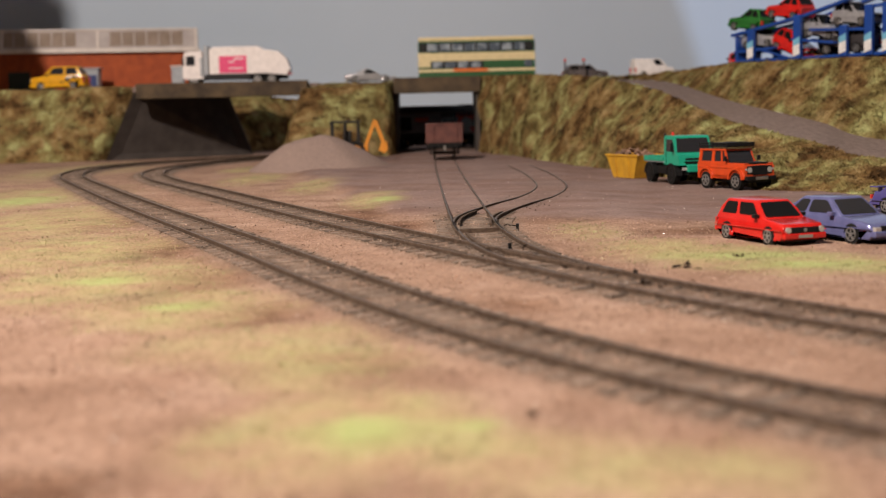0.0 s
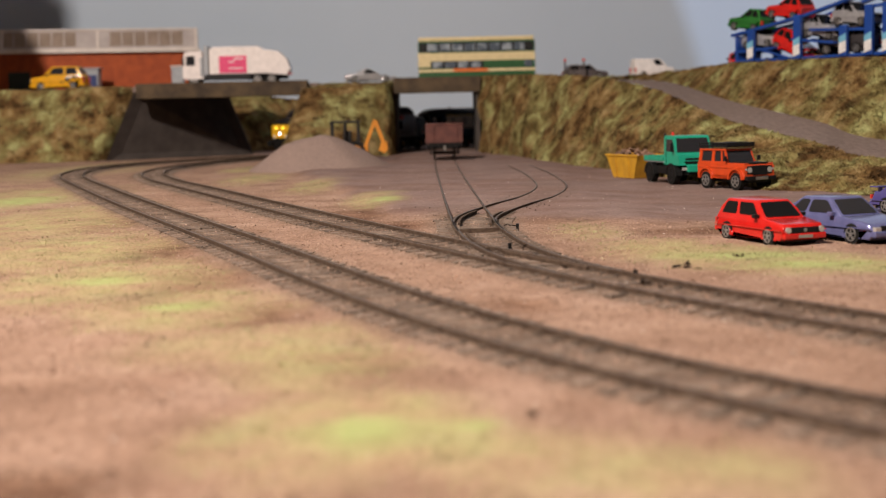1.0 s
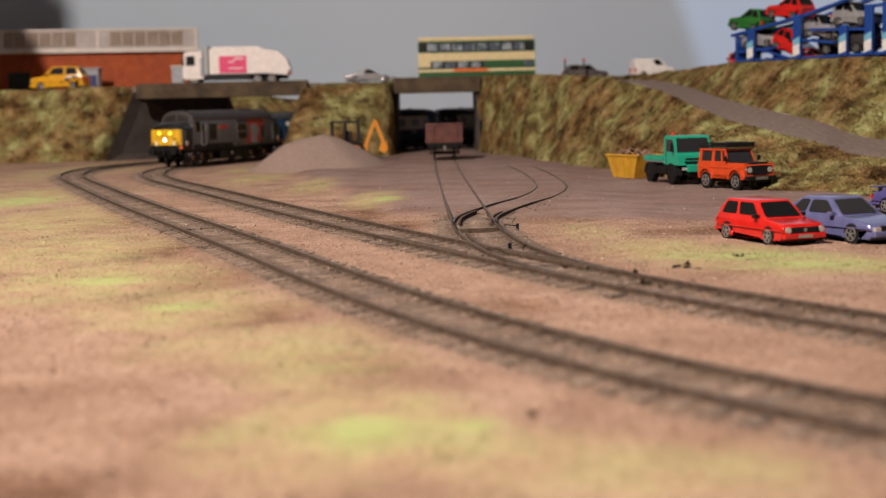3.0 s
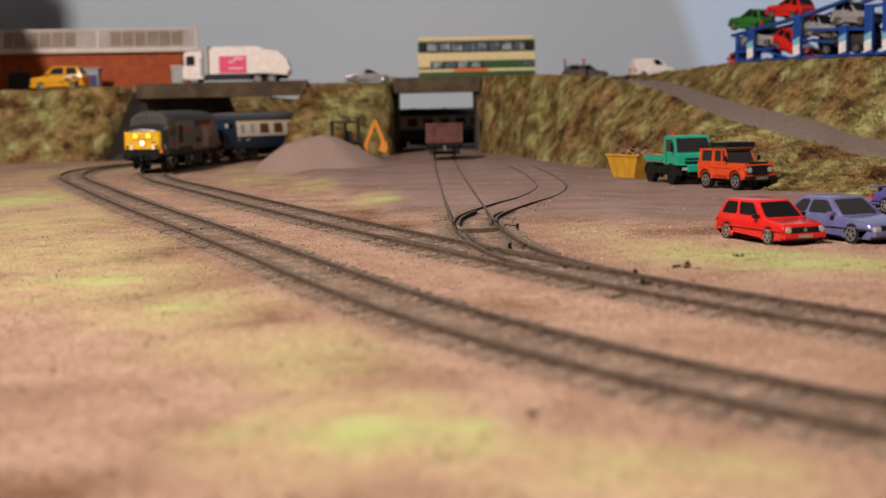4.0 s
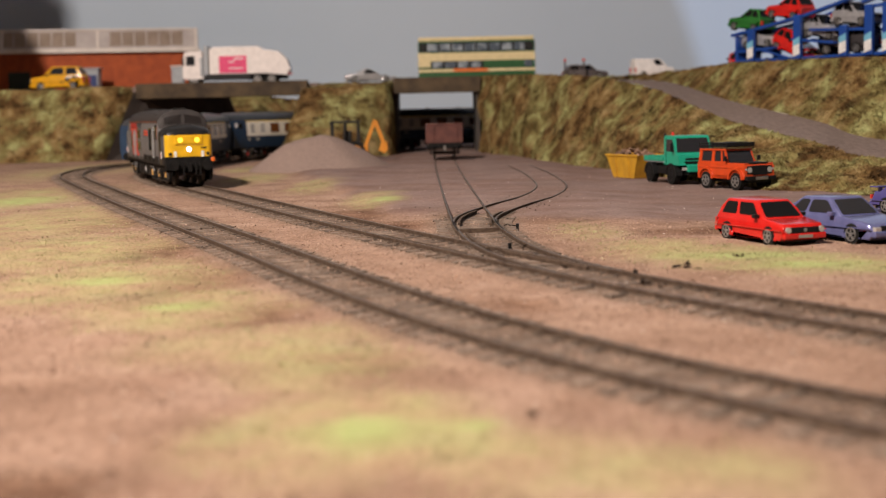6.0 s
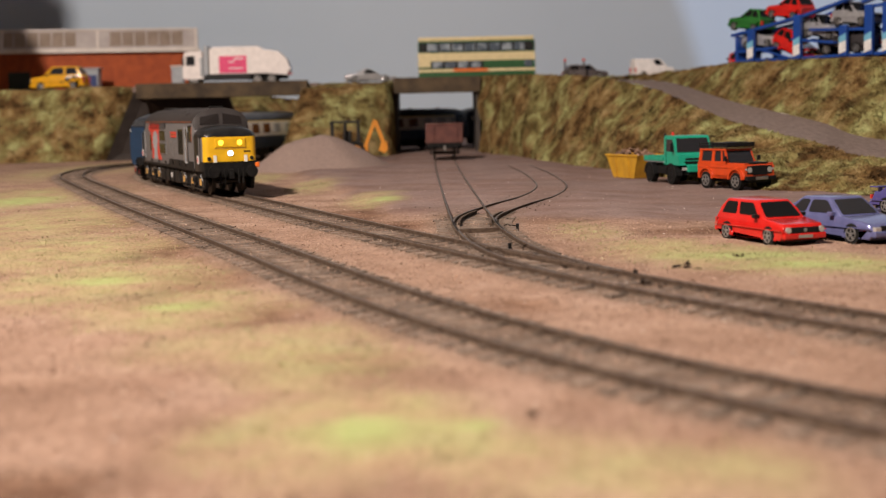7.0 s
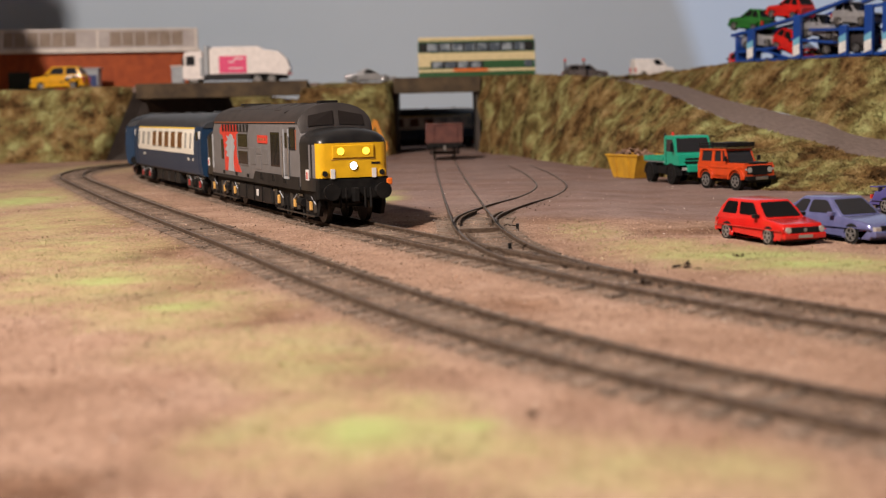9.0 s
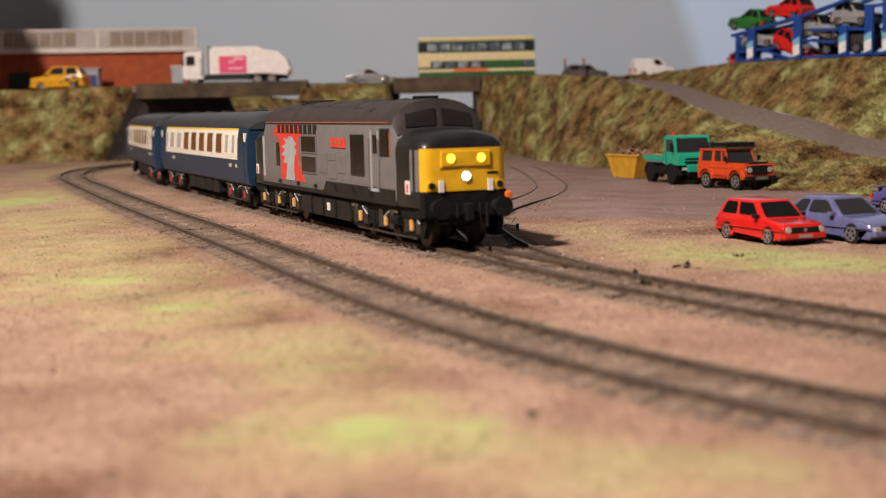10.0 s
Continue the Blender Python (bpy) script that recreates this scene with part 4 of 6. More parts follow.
# ---- road vehicles ----
M_TYRE = mat("black_rubber_tyre", (0.007, 0.007, 0.007), 0.8, 0, (0.013, 0.0125, 0.012), 400, spec=0.2)
M_RIM = mat("silver_wheel_trim", (0.45, 0.44, 0.43), 0.35, 0.7, (0.3, 0.29, 0.28), 500)
M_LENS = mat("clear_lamp_lens", (0.55, 0.54, 0.52), 0.12, 0.4)
M_PLATE = mat("dull_number_plate", (0.26, 0.25, 0.22), 0.5)
M_CARBLACK = mat("black_plastic_trim", (0.007, 0.007, 0.0075), 0.55, spec=0.3)


def wheel(parent, x, y, r, w, k, rim=None, name="wheel"):
    s = 1 if y > 0 else -1
    t = part(name, cyl(bmesh.new(), (x, y, r), r, w, "y", 24), M_TYRE, parent, k=k)
    part("hub_well", cyl(bmesh.new(), (x, y + s * (w / 2 - 0.005), r), r * 0.6, 0.03, "y", 20), M_CARBLACK, t, k=k)
    bm = bmesh.new()
    ring = [[(x + math.cos(a) * q, y + s * (w / 2 + d), r + math.sin(a) * q) for q, d in ((r * 0.66, 0.0), (r * 0.66, 0.03), (r * 0.55, 0.03), (r * 0.55, 0.0))] for a in [i * math.pi / 9 for i in range(18)]]
    loft(bm, ring + ring[:1], caps=False)
    cyl(bm, (x, y + s * (w / 2 + 0.02), r), r * 0.17, 0.04, "y", 10)
    for i in range(5):
        a = i * 2 * math.pi / 5 + 0.3
        c = Vector((x + math.cos(a) * r * 0.36, y + s * (w / 2 + 0.018), r + math.sin(a) * r * 0.36))
        bmesh.ops.create_cube(bm, size=1.0, matrix=Matrix.Translation(c) @ Matrix.Rotation(-a, 4, "Y") @ Matrix.Diagonal((r * 0.42, 0.02, r * 0.15, 1)))
    part("rim", bm, rim or M_RIM, t, "bright wheel trim", k=k)
    return t


def arch_profile(outline, axles, r, z0):
    """A car's side outline (x, z), front to back over the top, closed below with round wheel openings."""
    bottom = []
    for ax in sorted(axles):
        for i in range(9):
            a = math.pi - math.pi * i / 8
            bottom.append((ax + math.cos(a) * r, max(z0, z0 + math.sin(a) * r)))
    return outline + bottom


def saloon(m, paint_mat, label, L=4.0, W=1.66, H=1.41, k=1 / 80, style="hatch", name="toy_car", group="", glass=None, category="car", rim=None):
    """A model car: x forward, its origin on the ground under its middle."""
    e = root(name, m, label, category, group)
    f, b, w = L / 2, -L / 2, W / 2
    zb = H * 0.60
    out, gh = {
        "hatch": ([(b + 0.02, 0.35), (b, 0.55), (b + 0.10, zb - 0.04), (f - 1.15, zb), (f - 0.10, zb - 0.12), (f - 0.01, zb - 0.22), (f, 0.36), (f - 0.1, 0.22)],
                  (b + 0.10, f - 1.05, b + 0.55, f - 1.75)),
        "coupe": ([(b + 0.02, 0.35), (b, 0.6), (b + 0.12, zb + 0.02), (f - 1.45, zb), (f - 0.22, zb - 0.16), (f - 0.03, zb - 0.28), (f, 0.36), (f - 0.1, 0.20)],
                  (b + 0.40, f - 1.32, b + 1.25, f - 2.05)),
        "wedge": ([(b + 0.02, 0.3), (b, 0.62), (b + 0.3, zb + 0.06), (f - 1.7, zb - 0.02), (f - 0.5, zb - 0.22), (f - 0.03, 0.38), (f, 0.3), (f - 0.1, 0.15)],
                  (b + 0.6, f - 1.25, b + 1.7, f - 2.2)),
        "van": ([(b + 0.02, 0.35), (b, 0.6), (b + 0.03, zb), (f - 0.9, zb), (f - 0.15, zb - 0.14), (f - 0.01, zb - 0.28), (f, 0.36), (f - 0.1, 0.22)],
                (b + 0.03, f - 0.75, b + 0.08, f - 1.45)),
        "jeep": ([(b + 0.02, 0.45), (b, 0.7), (b + 0.02, zb), (f - 1.2, zb), (f - 0.08, zb - 0.05), (f - 0.01, zb - 0.15), (f, 0.5), (f - 0.1, 0.35)],
                 (b + 0.04, f - 1.2, b + 0.10, f - 1.45)),
    }[style]
    ax = (b + 0.20 * L, f - 0.20 * L)
    r = 0.315 if style != "jeep" else 0.36
    bm = bmesh.new()
    prism(bm, arch_profile(out, ax, r + 0.06, 0.2), -w, w, "y")
    es = [ed for ed in bm.edges if abs(abs(ed.verts[0].co.y) - w) < 1e-4 and abs(ed.verts[0].co.y - ed.verts[1].co.y) < 1e-4 and min(v.co.z for v in ed.verts) > 0.3 and abs(ed.verts[0].co.x - ed.verts[1].co.x) > 0.02]
    bmesh.ops.bevel(bm, geom=es, offset=0.13, segments=4, affect="EDGES", profile=0.5)
    for v in bm.verts:
        t = abs(v.co.x) / f
        v.co.y *= 1 - 0.10 * max(0, t - 0.55) ** 1.5 * 2.2 - 0.05 * max(0, v.co.z - 0.5)
        if t > 0.9:
            v.co.x *= 1 - 0.05 * (v.co.y / w) ** 2
    body = part("body", bm, paint_mat, e, k=k, smooth=True)
    xb0, xb1, xr0, xr1 = gh
    wb, wr = w * 0.93, w * 0.76

    def P(u, v, s):
        """Point on the side of the greenhouse: u from back to front, v from belt to roof."""
        x = (xb0 + (xb1 - xb0) * u) * (1 - v) + (xr0 + (xr1 - xr0) * u) * v
        return Vector((x, s * (wb + (wr - wb) * v), zb - 0.06 + (H - zb + 0.03) * v))
    bm = loft(bmesh.new(), [[P(0, v, -1), P(1, v, -1), P(1, v, 1), P(0, v, 1)] for v in (-0.1, 0.5, 1.0)])
    es = [ed for ed in bm.edges if max(v.co.z for v in ed.verts) > zb + 0.1 and (abs(ed.verts[0].co.z - ed.verts[1].co.z) > 0.05 or min(v.co.z for v in ed.verts) > H - 0.1)]
    bmesh.ops.bevel(bm, geom=es, offset=0.085, segments=3, affect="EDGES", profile=0.5)
    for v in bm.verts:
        if v.co.z > H - 0.08:
            v.co.z += 0.035 * (1 - (v.co.y / wr) ** 2)
    part("cabin", bm, paint_mat, e, k=k, smooth=True)

    def pane(name, q, out, lab=""):
        n = (q[1] - q[0]).cross(q[3] - q[0]).normalized()
        if n.dot(out) < 0:
            n = -n
        c = sum(q, Vector()) / 4
        ring = []
        for i in range(4):
            p, nx, pv = q[i], q[(i + 1) % 4], q[i - 1]
            ring += [p + (pv - p).normalized() * 0.07, p + ((nx - p).normalized() + (pv - p).normalized()) * 0.022, p + (nx - p).normalized() * 0.07]
        part(name, loft(bmesh.new(), [[p + n * 0.012 for p in ring], [p - n * 0.03 for p in ring]]), glass or M_GLASS, e, lab, k=k)

    def E(u, v, end):
        return P(end, v, -1).lerp(P(end, v, 1), u)
    side = {"hatch": [(.09, .42), (.49, .90)], "coupe": [(.10, .38), (.44, .90)], "wedge": [(.38, .90)], "van": [(.66, .90)], "jeep": [(.07, .36), (.42, .70), (.75, .94)]}[style]
    for s in (-1, 1):
        for u0, u1 in side:
            pane("side_window", [P(u0, .20, s), P(u1, .20, s), P(u1, .86, s), P(u0, .86, s)], Vector((0, s, 0)), "dark side window")
    pane("windscreen", [E(.07, .14, 1), E(.93, .14, 1), E(.91, .88, 1), E(.09, .88, 1)], Vector((1, 0, 0.5)), "dark windscreen")
    if style != "van":
        pane("rear_window", [E(.09, .26, 0), E(.91, .26, 0), E(.89, .86, 0), E(.11, .86, 0)], Vector((-1, 0, 0.5)))
    for s in (-1, 1):
        part("sill_trim", nbox(b + 0.1, f - 0.1, *sorted((s * (w - 0.02), s * (w + 0.012))), zb * 0.60, zb * 0.60 + 0.035), paint_mat, body, k=k)
        part("mirror", nbox(xb1 - 0.45, xb1 - 0.27, *sorted((s * (w - 0.06), s * (w + 0.13))), zb, zb + 0.12, 0.02), paint_mat if style != "hatch" else M_CARBLACK, e, k=k)
        part("headlight", cyl(bmesh.new(), (f - 0.01, s * w * 0.72, zb - 0.30), 0.095, 0.07, "x", 16) if style in ("hatch", "jeep") else nbox(f - 0.14, f + 0.005, *sorted((s * w * 0.45, s * w * 0.86)), zb - 0.38, zb - 0.26, 0.01), M_LENS, e, "clear round headlight", k=k)
        part("tail_light", nbox(b - 0.005, b + 0.06, *sorted((s * w * 0.66, s * w * 0.9)), 0.55, zb - 0.12), M_RED, e, k=k)
        for x in ax:
            wheel(e, x, s * (w - 0.11), r, 0.2, k, rim)
    part("grille", nbox(f - 0.05, f + 0.015, -w * 0.62, w * 0.62, zb - 0.40, zb - 0.22, 0.01), M_CARBLACK, e, k=k)
    part("badge", cyl(bmesh.new(), (f + 0.018, 0, zb - 0.31), 0.06, 0.02, "x", 14), M_RIM, e, k=k)
    part("bumper", nbox(f - 0.18, f + 0.05, -w * 0.92, w * 0.92, 0.26, 0.44, 0.04), M_CARBLACK if style == "jeep" else paint_mat, e, k=k)
    part("bumper", nbox(b - 0.05, b + 0.18, -w * 0.92, w * 0.92, 0.28, 0.46, 0.04), M_CARBLACK if style == "jeep" else paint_mat, e, k=k)
    part("number_plate", nbox(f + 0.045, f + 0.06, -0.25, 0.25, 0.30, 0.40), M_PLATE, e, "pale blank plate", k=k)
    part("underbody", nbox(b + 0.2, f - 0.2, -w * 0.8, w * 0.8, 0.16, 0.45), M_CARBLACK, e, k=k)
    if style == "coupe":
        for s in (-1, 1):
            part("spoiler_post", nbox(b + 0.15, b + 0.32, s * 0.5 - 0.03, s * 0.5 + 0.03, zb, zb + 0.16), paint_mat, e, k=k)
        part("spoiler", nbox(b - 0.05, b + 0.38, -w * 0.88, w * 0.88, zb + 0.15, zb + 0.20, 0.015), paint_mat, e, "raised rear spoiler", k=k)
    return e


P_RED = paint("car_red_enamel", (0.55, 0.014, 0.011), 0.2, coat=0.4)
P_VIOLET = mat("metallic_violet_blue", (0.125, 0.135, 0.30), 0.25, 0.35, (0.16, 0.17, 0.36), 200, coat=0.6)
P_DEEPV = paint("deep_violet_enamel", (0.075, 0.065, 0.23), 0.25, coat=0.4)
P_GREEN = paint("car_green_enamel", (0.02, 0.14, 0.025), 0.25, coat=0.3)
P_SILV = mat("metallic_silver_enamel", (0.40, 0.40, 0.42), 0.3, 0.5, (0.48, 0.48, 0.5), 200)
P_DARK = paint("dark_brown_grey_enamel", (0.045, 0.04, 0.042), 0.3)
P_TAUPE = paint("taupe_grey_enamel", (0.10, 0.082, 0.080), 0.4)
P_AMBER = paint("amber_yellow_enamel", (0.72, 0.36, 0.012), 0.25, coat=0.3)
P_VANW = paint("white_van_enamel", (0.80, 0.76, 0.74), 0.35)
M_CABIN = mat("smoky_interior_glass", (0.022, 0.022, 0.025), 0.12, spec=0.4)
YZ = -1.1 * MM


def mmpose(x, y, z, rz, ry=0.0):
    return pose(x * MM, y * MM, z * MM, 0, ry, rz)


def yard_cars():
    saloon(mmpose(115.5, 479, -3.4, -70), P_RED, "bright red toy hatchback with black windows", 3.98, 1.66, 1.41, 1 / 91, "hatch", "hatchback")
    saloon(mmpose(142, 481, -3.4, -64), P_VIOLET, "metallic violet-blue toy coupe with rear spoiler", 4.45, 1.73, 1.36, 1 / 86, "coupe", "coupe", glass=M_CABIN)
    saloon(mmpose(206, 572, -3.4, -66), P_DEEPV, "deep violet toy coupe parked behind another", 4.45, 1.73, 1.36, 1 / 86, "coupe", "coupe", glass=M_CABIN)


def off_roader(S=1 / 83):
    O = paint("orange_red_enamel", (0.58, 0.062, 0.012), 0.3, coat=0.3)
    e = root("off_road_car", mmpose(169.5, 783, -3.4, -64), "orange-red boxy off-road car with black roof rack", "car")
    w = 0.86
    out = [(-1.75, 0.55), (-1.78, 0.7), (-1.78, 1.25), (0.55, 1.25), (1.72, 1.22), (1.80, 1.1), (1.80, 0.62), (1.7, 0.5)]
    bm = prism(bmesh.new(), arch_profile(out, (-1.1, 1.15), 0.47, 0.5), -w, w, "y")
    body = part("body", bm, O, e, k=S)
    for s in (-1, 1):
        part("belt_moulding", nbox(-1.76, 1.76, *sorted((s * w, s * (w + 0.03))), 1.02, 1.07, 0.008), O, body, k=S)
        for x in (-1.1, 1.15):
            arc = [(x + math.cos(math.pi * i / 10) * 0.56, 0.5 + math.sin(math.pi * i / 10) * 0.56) for i in range(11)] + [(x + math.cos(math.pi * i / 10) * 0.46, 0.5 + math.sin(math.pi * i / 10) * 0.46) for i in range(10, -1, -1)]
            part("wheel_arch", prism(bmesh.new(), arc, *sorted((s * (w - 0.02), s * (w + 0.09))), "y"), O, body, k=S)
            wheel(e, x, s * 0.76, 0.41, 0.26, S, M_RIM)
    cab = part("cabin_glass", loft(bmesh.new(), [[(-1.72, -0.80, 1.2), (0.5, -0.80, 1.2), (0.5, 0.80, 1.2), (-1.72, 0.80, 1.2)], [(-1.66, -0.72, 1.84), (0.22, -0.72, 1.84), (0.22, 0.72, 1.84), (-1.66, 0.72, 1.84)]]), M_CABIN, e, "dark glazed cabin", k=S)
    part("roof", nbox(-1.74, 0.30, -0.80, 0.80, 1.82, 1.92, 0.04), O, e, k=S)
    for s in (-1, 1):
        for x0, x1, t in ((-1.76, -1.55, 0.03), (-0.75, -0.55, 0.0), (0.0, 0.10, -0.1), (0.40, 0.52, -0.26)):
            q = [(x0, s * 0.80, 1.2), (x1, s * 0.80, 1.2), (x1 + t, s * 0.735, 1.85), (x0 + t, s * 0.735, 1.85)]
            part("pillar", loft(bmesh.new(), [[(x, y + s * 0.03, z) for x, y, z in q], [(x, y - s * 0.03, z) for x, y, z in q]]), O, body, k=S)
        part("side_panel", nbox(-1.75, 0.5, *sorted((s * 0.76, s * 0.84)), 1.2, 1.33), O, body, k=S)
        hl = part("headlight", cyl(bmesh.new(), (1.81, s * 0.58, 0.95), 0.13, 0.06, "x", 18), M_LENS, e, "round clear headlight", k=S)
        part("side_light", cyl(bmesh.new(), (1.81, s * 0.78, 0.98), 0.05, 0.05, "x", 12), M_LENS, e, k=S)
        part("mirror", nbox(0.48, 0.56, *sorted((s * 0.9, s * 1.08)), 1.35, 1.58, 0.02), M_CARBLACK, e, k=S)
        part("wing_top", nbox(0.62, 1.74, *sorted((s * 0.56, s * 0.85)), 1.19, 1.27, 0.02), O, body, k=S)
    part("bonnet", nbox(0.56, 1.74, -0.58, 0.58, 1.2, 1.31, 0.04), M_CARBLACK, e, "matt black bonnet", k=S)
    part("grille", nbox(1.74, 1.84, -0.42, 0.42, 0.72, 1.16, 0.02), M_CARBLACK, e, k=S)
    part("grille_surround", nbox(1.70, 1.825, -0.72, 0.72, 0.76, 1.14, 0.02), M_CARBLACK, e, k=S)
    part("bumper", nbox(1.78, 1.98, -0.86, 0.86, 0.48, 0.66, 0.03), M_CARBLACK, e, k=S)
    part("skid_plate", nbox(1.97, 2.0, -0.35, 0.35, 0.5, 0.64), M_STEEL, e, k=S)
    part("spare_wheel", cyl(bmesh.new(), (-1.9, 0, 1.15), 0.4, 0.22, "x", 24), M_TYRE, e, k=S)
    part("chassis", nbox(-1.7, 1.7, -0.6, 0.6, 0.34, 0.6), M_CARBLACK, e, k=S)
    rk = part("roof_rack", nbox(-1.72, 0.42, -0.82, 0.82, 2.0, 2.03), M_CARBLACK, e, "black tubular roof rack", k=S)
    for s in (-1, 1):
        for z in (2.06, 2.18):
            part("rack_rail", cyl(bmesh.new(), (-0.65, s * 0.82, z), 0.028, 2.15, "x", 8), M_CARBLACK, rk, k=S)
        for i in range(7):
            part("rack_post", cyl(bmesh.new(), (-1.68 + i * 0.34, s * 0.82, 2.06), 0.022, 0.28, "z", 6), M_CARBLACK, rk, k=S)
    for i in range(9):
        part("rack_slat", nbox(-1.68 + i * 0.25, -1.60 + i * 0.25, -0.8, 0.8, 2.03, 2.07), M_CARBLACK, rk, k=S)
    part("rack_front", nbox(0.36, 0.46, -0.82, 0.82, 2.04, 2.22, 0.02), M_CARBLACK, rk, k=S)
    part("rack_load", nbox(-1.2, -0.2, -0.6, 0.5, 2.07, 2.2, 0.05), M_CARBLACK, rk, k=S)


def utility_truck(S=1 / 92):
    G = paint("sea_green_enamel", (0.015, 0.33, 0.21), 0.32)
    e = root("utility_truck", mmpose(149, 850, -3.2, -76), "sea-green flatbed utility truck with black chassis", "truck")
    w = 1.08
    ring = [(0.35, 1.1), (0.35, 2.62), (0.55, 2.75), (1.62, 2.72), (2.0, 1.75), (2.35, 1.62), (2.45, 1.1)]
    part("cab", prism(bmesh.new(), ring, -w, w, "y"), G, e, k=S)
    part("windscreen", loft(bmesh.new(), [[(1.72, -0.93, 2.60), (1.72, 0.93, 2.60), (2.0, 1.0, 1.82), (2.0, -1.0, 1.82)], [(1.66, -0.93, 2.60), (1.66, 0.93, 2.60), (1.94, 1.0, 1.82), (1.94, -1.0, 1.82)]]), M_CABIN, e, "large dark windscreen", k=S)
    for s in (-1, 1):
        part("side_window", prism(bmesh.new(), [(0.75, 1.85), (0.75, 2.52), (1.52, 2.52), (1.78, 1.85)], *sorted((s * 1.06, s * 1.10)), "y"), M_CABIN, e, k=S)
        part("door_line", nbox(0.62, 0.66, *sorted((s * 1.07, s * 1.09)), 1.15, 2.6), M_CARBLACK, e, k=S)
        part("mirror", nbox(1.72, 1.8, *sorted((s * 1.15, s * 1.32)), 1.85, 2.35, 0.02), M_CARBLACK, e, k=S)
        part("headlight", nbox(2.42, 2.48, *sorted((s * 0.62, s * 0.9)), 0.82, 0.98), M_LENS, e, k=S)
        for x in (-1.75, 1.35):
            wheel(e, x, s * 0.92, 0.56, 0.36, S, M_CARBLACK)
            arc = [(x + math.cos(math.pi * i / 10) * 0.75, 0.52 + math.sin(math.pi * i / 10) * 0.68) for i in range(11)] + [(x + math.cos(math.pi * i / 10) * 0.65, 0.52 + math.sin(math.pi * i / 10) * 0.6) for i in range(10, -1, -1)]
            part("mudguard", prism(bmesh.new(), arc, *sorted((s * 0.72, s * 1.13)), "y"), M_CARBLACK, e, k=S)
        part("bed_side", nbox(-2.55, 0.2, *sorted((s * 1.02, s * 1.10)), 1.28, 1.55), G, e, k=S)
    part("grille", nbox(2.44, 2.49, -0.7, 0.7, 1.2, 1.5), M_CARBLACK, e, k=S)
    part("grille_bar", nbox(2.46, 2.51, -0.85, 0.85, 1.33, 1.38), G, e, k=S)
    part("bumper", nbox(2.35, 2.62, -0.62, 0.62, 0.72, 1.12, 0.04), G, e, "green bumper step", k=S)
    part("bed", nbox(-2.6, 0.25, -1.05, 1.05, 1.2, 1.3), M_SILVER, e, "grey load bed", k=S)
    part("tailboard", nbox(-2.64, -2.58, -1.08, 1.08, 1.25, 1.55), G, e, k=S)
    part("chassis", nbox(-2.6, 2.4, -0.55, 0.55, 0.55, 1.12), M_CARBLACK, e, k=S)
    part("side_tank", nbox(-0.9, 0.5, -0.98, 0.98, 0.55, 1.0, 0.05), M_CARBLACK, e, k=S)
    part("exhaust_stack", cyl(bmesh.new(), (0.22, -0.95, 2.05), 0.07, 1.6, "z", 10), M_CARBLACK, e, "upright black exhaust", k=S)
    part("beacon", cyl(bmesh.new(), (0.75, -0.7, 2.84), 0.09, 0.2, "z", 12), M_RED, e, "small red roof beacon", k=S)


def skip_bin(S=1 / 88):
    Y = mat("chipped_yellow_paint", (0.55, 0.30, 0.02), 0.5, 0, (0.42, 0.22, 0.02), 160, 0.1)
    e = root("waste_skip", mmpose(131.5, 925, -3.1, -66), "yellow steel skip heaped with rubble", "skip")
    outer = [[(-1.15, -0.75, 0.0), (1.15, -0.75, 0.0), (1.15, 0.75, 0.0), (-1.15, 0.75, 0.0)], [(-1.75, -0.88, 1.35), (1.75, -0.88, 1.35), (1.75, 0.88, 1.35), (-1.75, 0.88, 1.35)],
             [(-1.66, -0.80, 1.35), (1.66, -0.80, 1.35), (1.66, 0.80, 1.35), (-1.66, 0.80, 1.35)], [(-1.3, -0.68, 0.7), (1.3, -0.68, 0.7), (1.3, 0.68, 0.7), (-1.3, 0.68, 0.7)]]
    part("shell", loft(bmesh.new(), outer), Y, e, k=S)
    for s in (-1, 1):
        part("rim", nbox(-1.8, 1.8, *sorted((s * 0.84, s * 0.94)), 1.28, 1.40, 0.02), Y, e, k=S)
        for x in (-0.7, 0.7):
            part("rib", prism(bmesh.new(), [(s * 0.75, 0.05), (s * 0.81, 0.05), (s * 0.93, 1.3), (s * 0.87, 1.3)], x - 0.05, x + 0.05), Y, e, k=S)
    rng = random.Random(3)
    bm = bmesh.new()
    for i in range(70):
        p = Vector((rng.uniform(-1.3, 1.3), rng.uniform(-0.6, 0.6), 0))
        p.z = 1.25 + 0.5 * (1 - (p.x / 1.5) ** 2) * rng.random()
        sc = Matrix.Diagonal((rng.uniform(0.08, 0.5), rng.uniform(0.05, 0.22), rng.uniform(0.03, 0.12), 1))
        bmesh.ops.create_cube(bm, size=1.0, matrix=Matrix.Translation(p) @ Euler([rng.uniform(-0.7, 0.7) for _ in range(2)] + [rng.uniform(0, 6)]).to_matrix().to_4x4() @ sc)
    part("rubble", bm, mat("broken_timber_rubble", (0.11, 0.065, 0.045), 0.9, 0, (0.36, 0.22, 0.15), 45, contrast=(0.4, 0.6)), e, "mixed broken wood and brick rubble", k=S)


yard_cars()
off_roader()
utility_truck()
skip_bin()
# ---- yard things ----


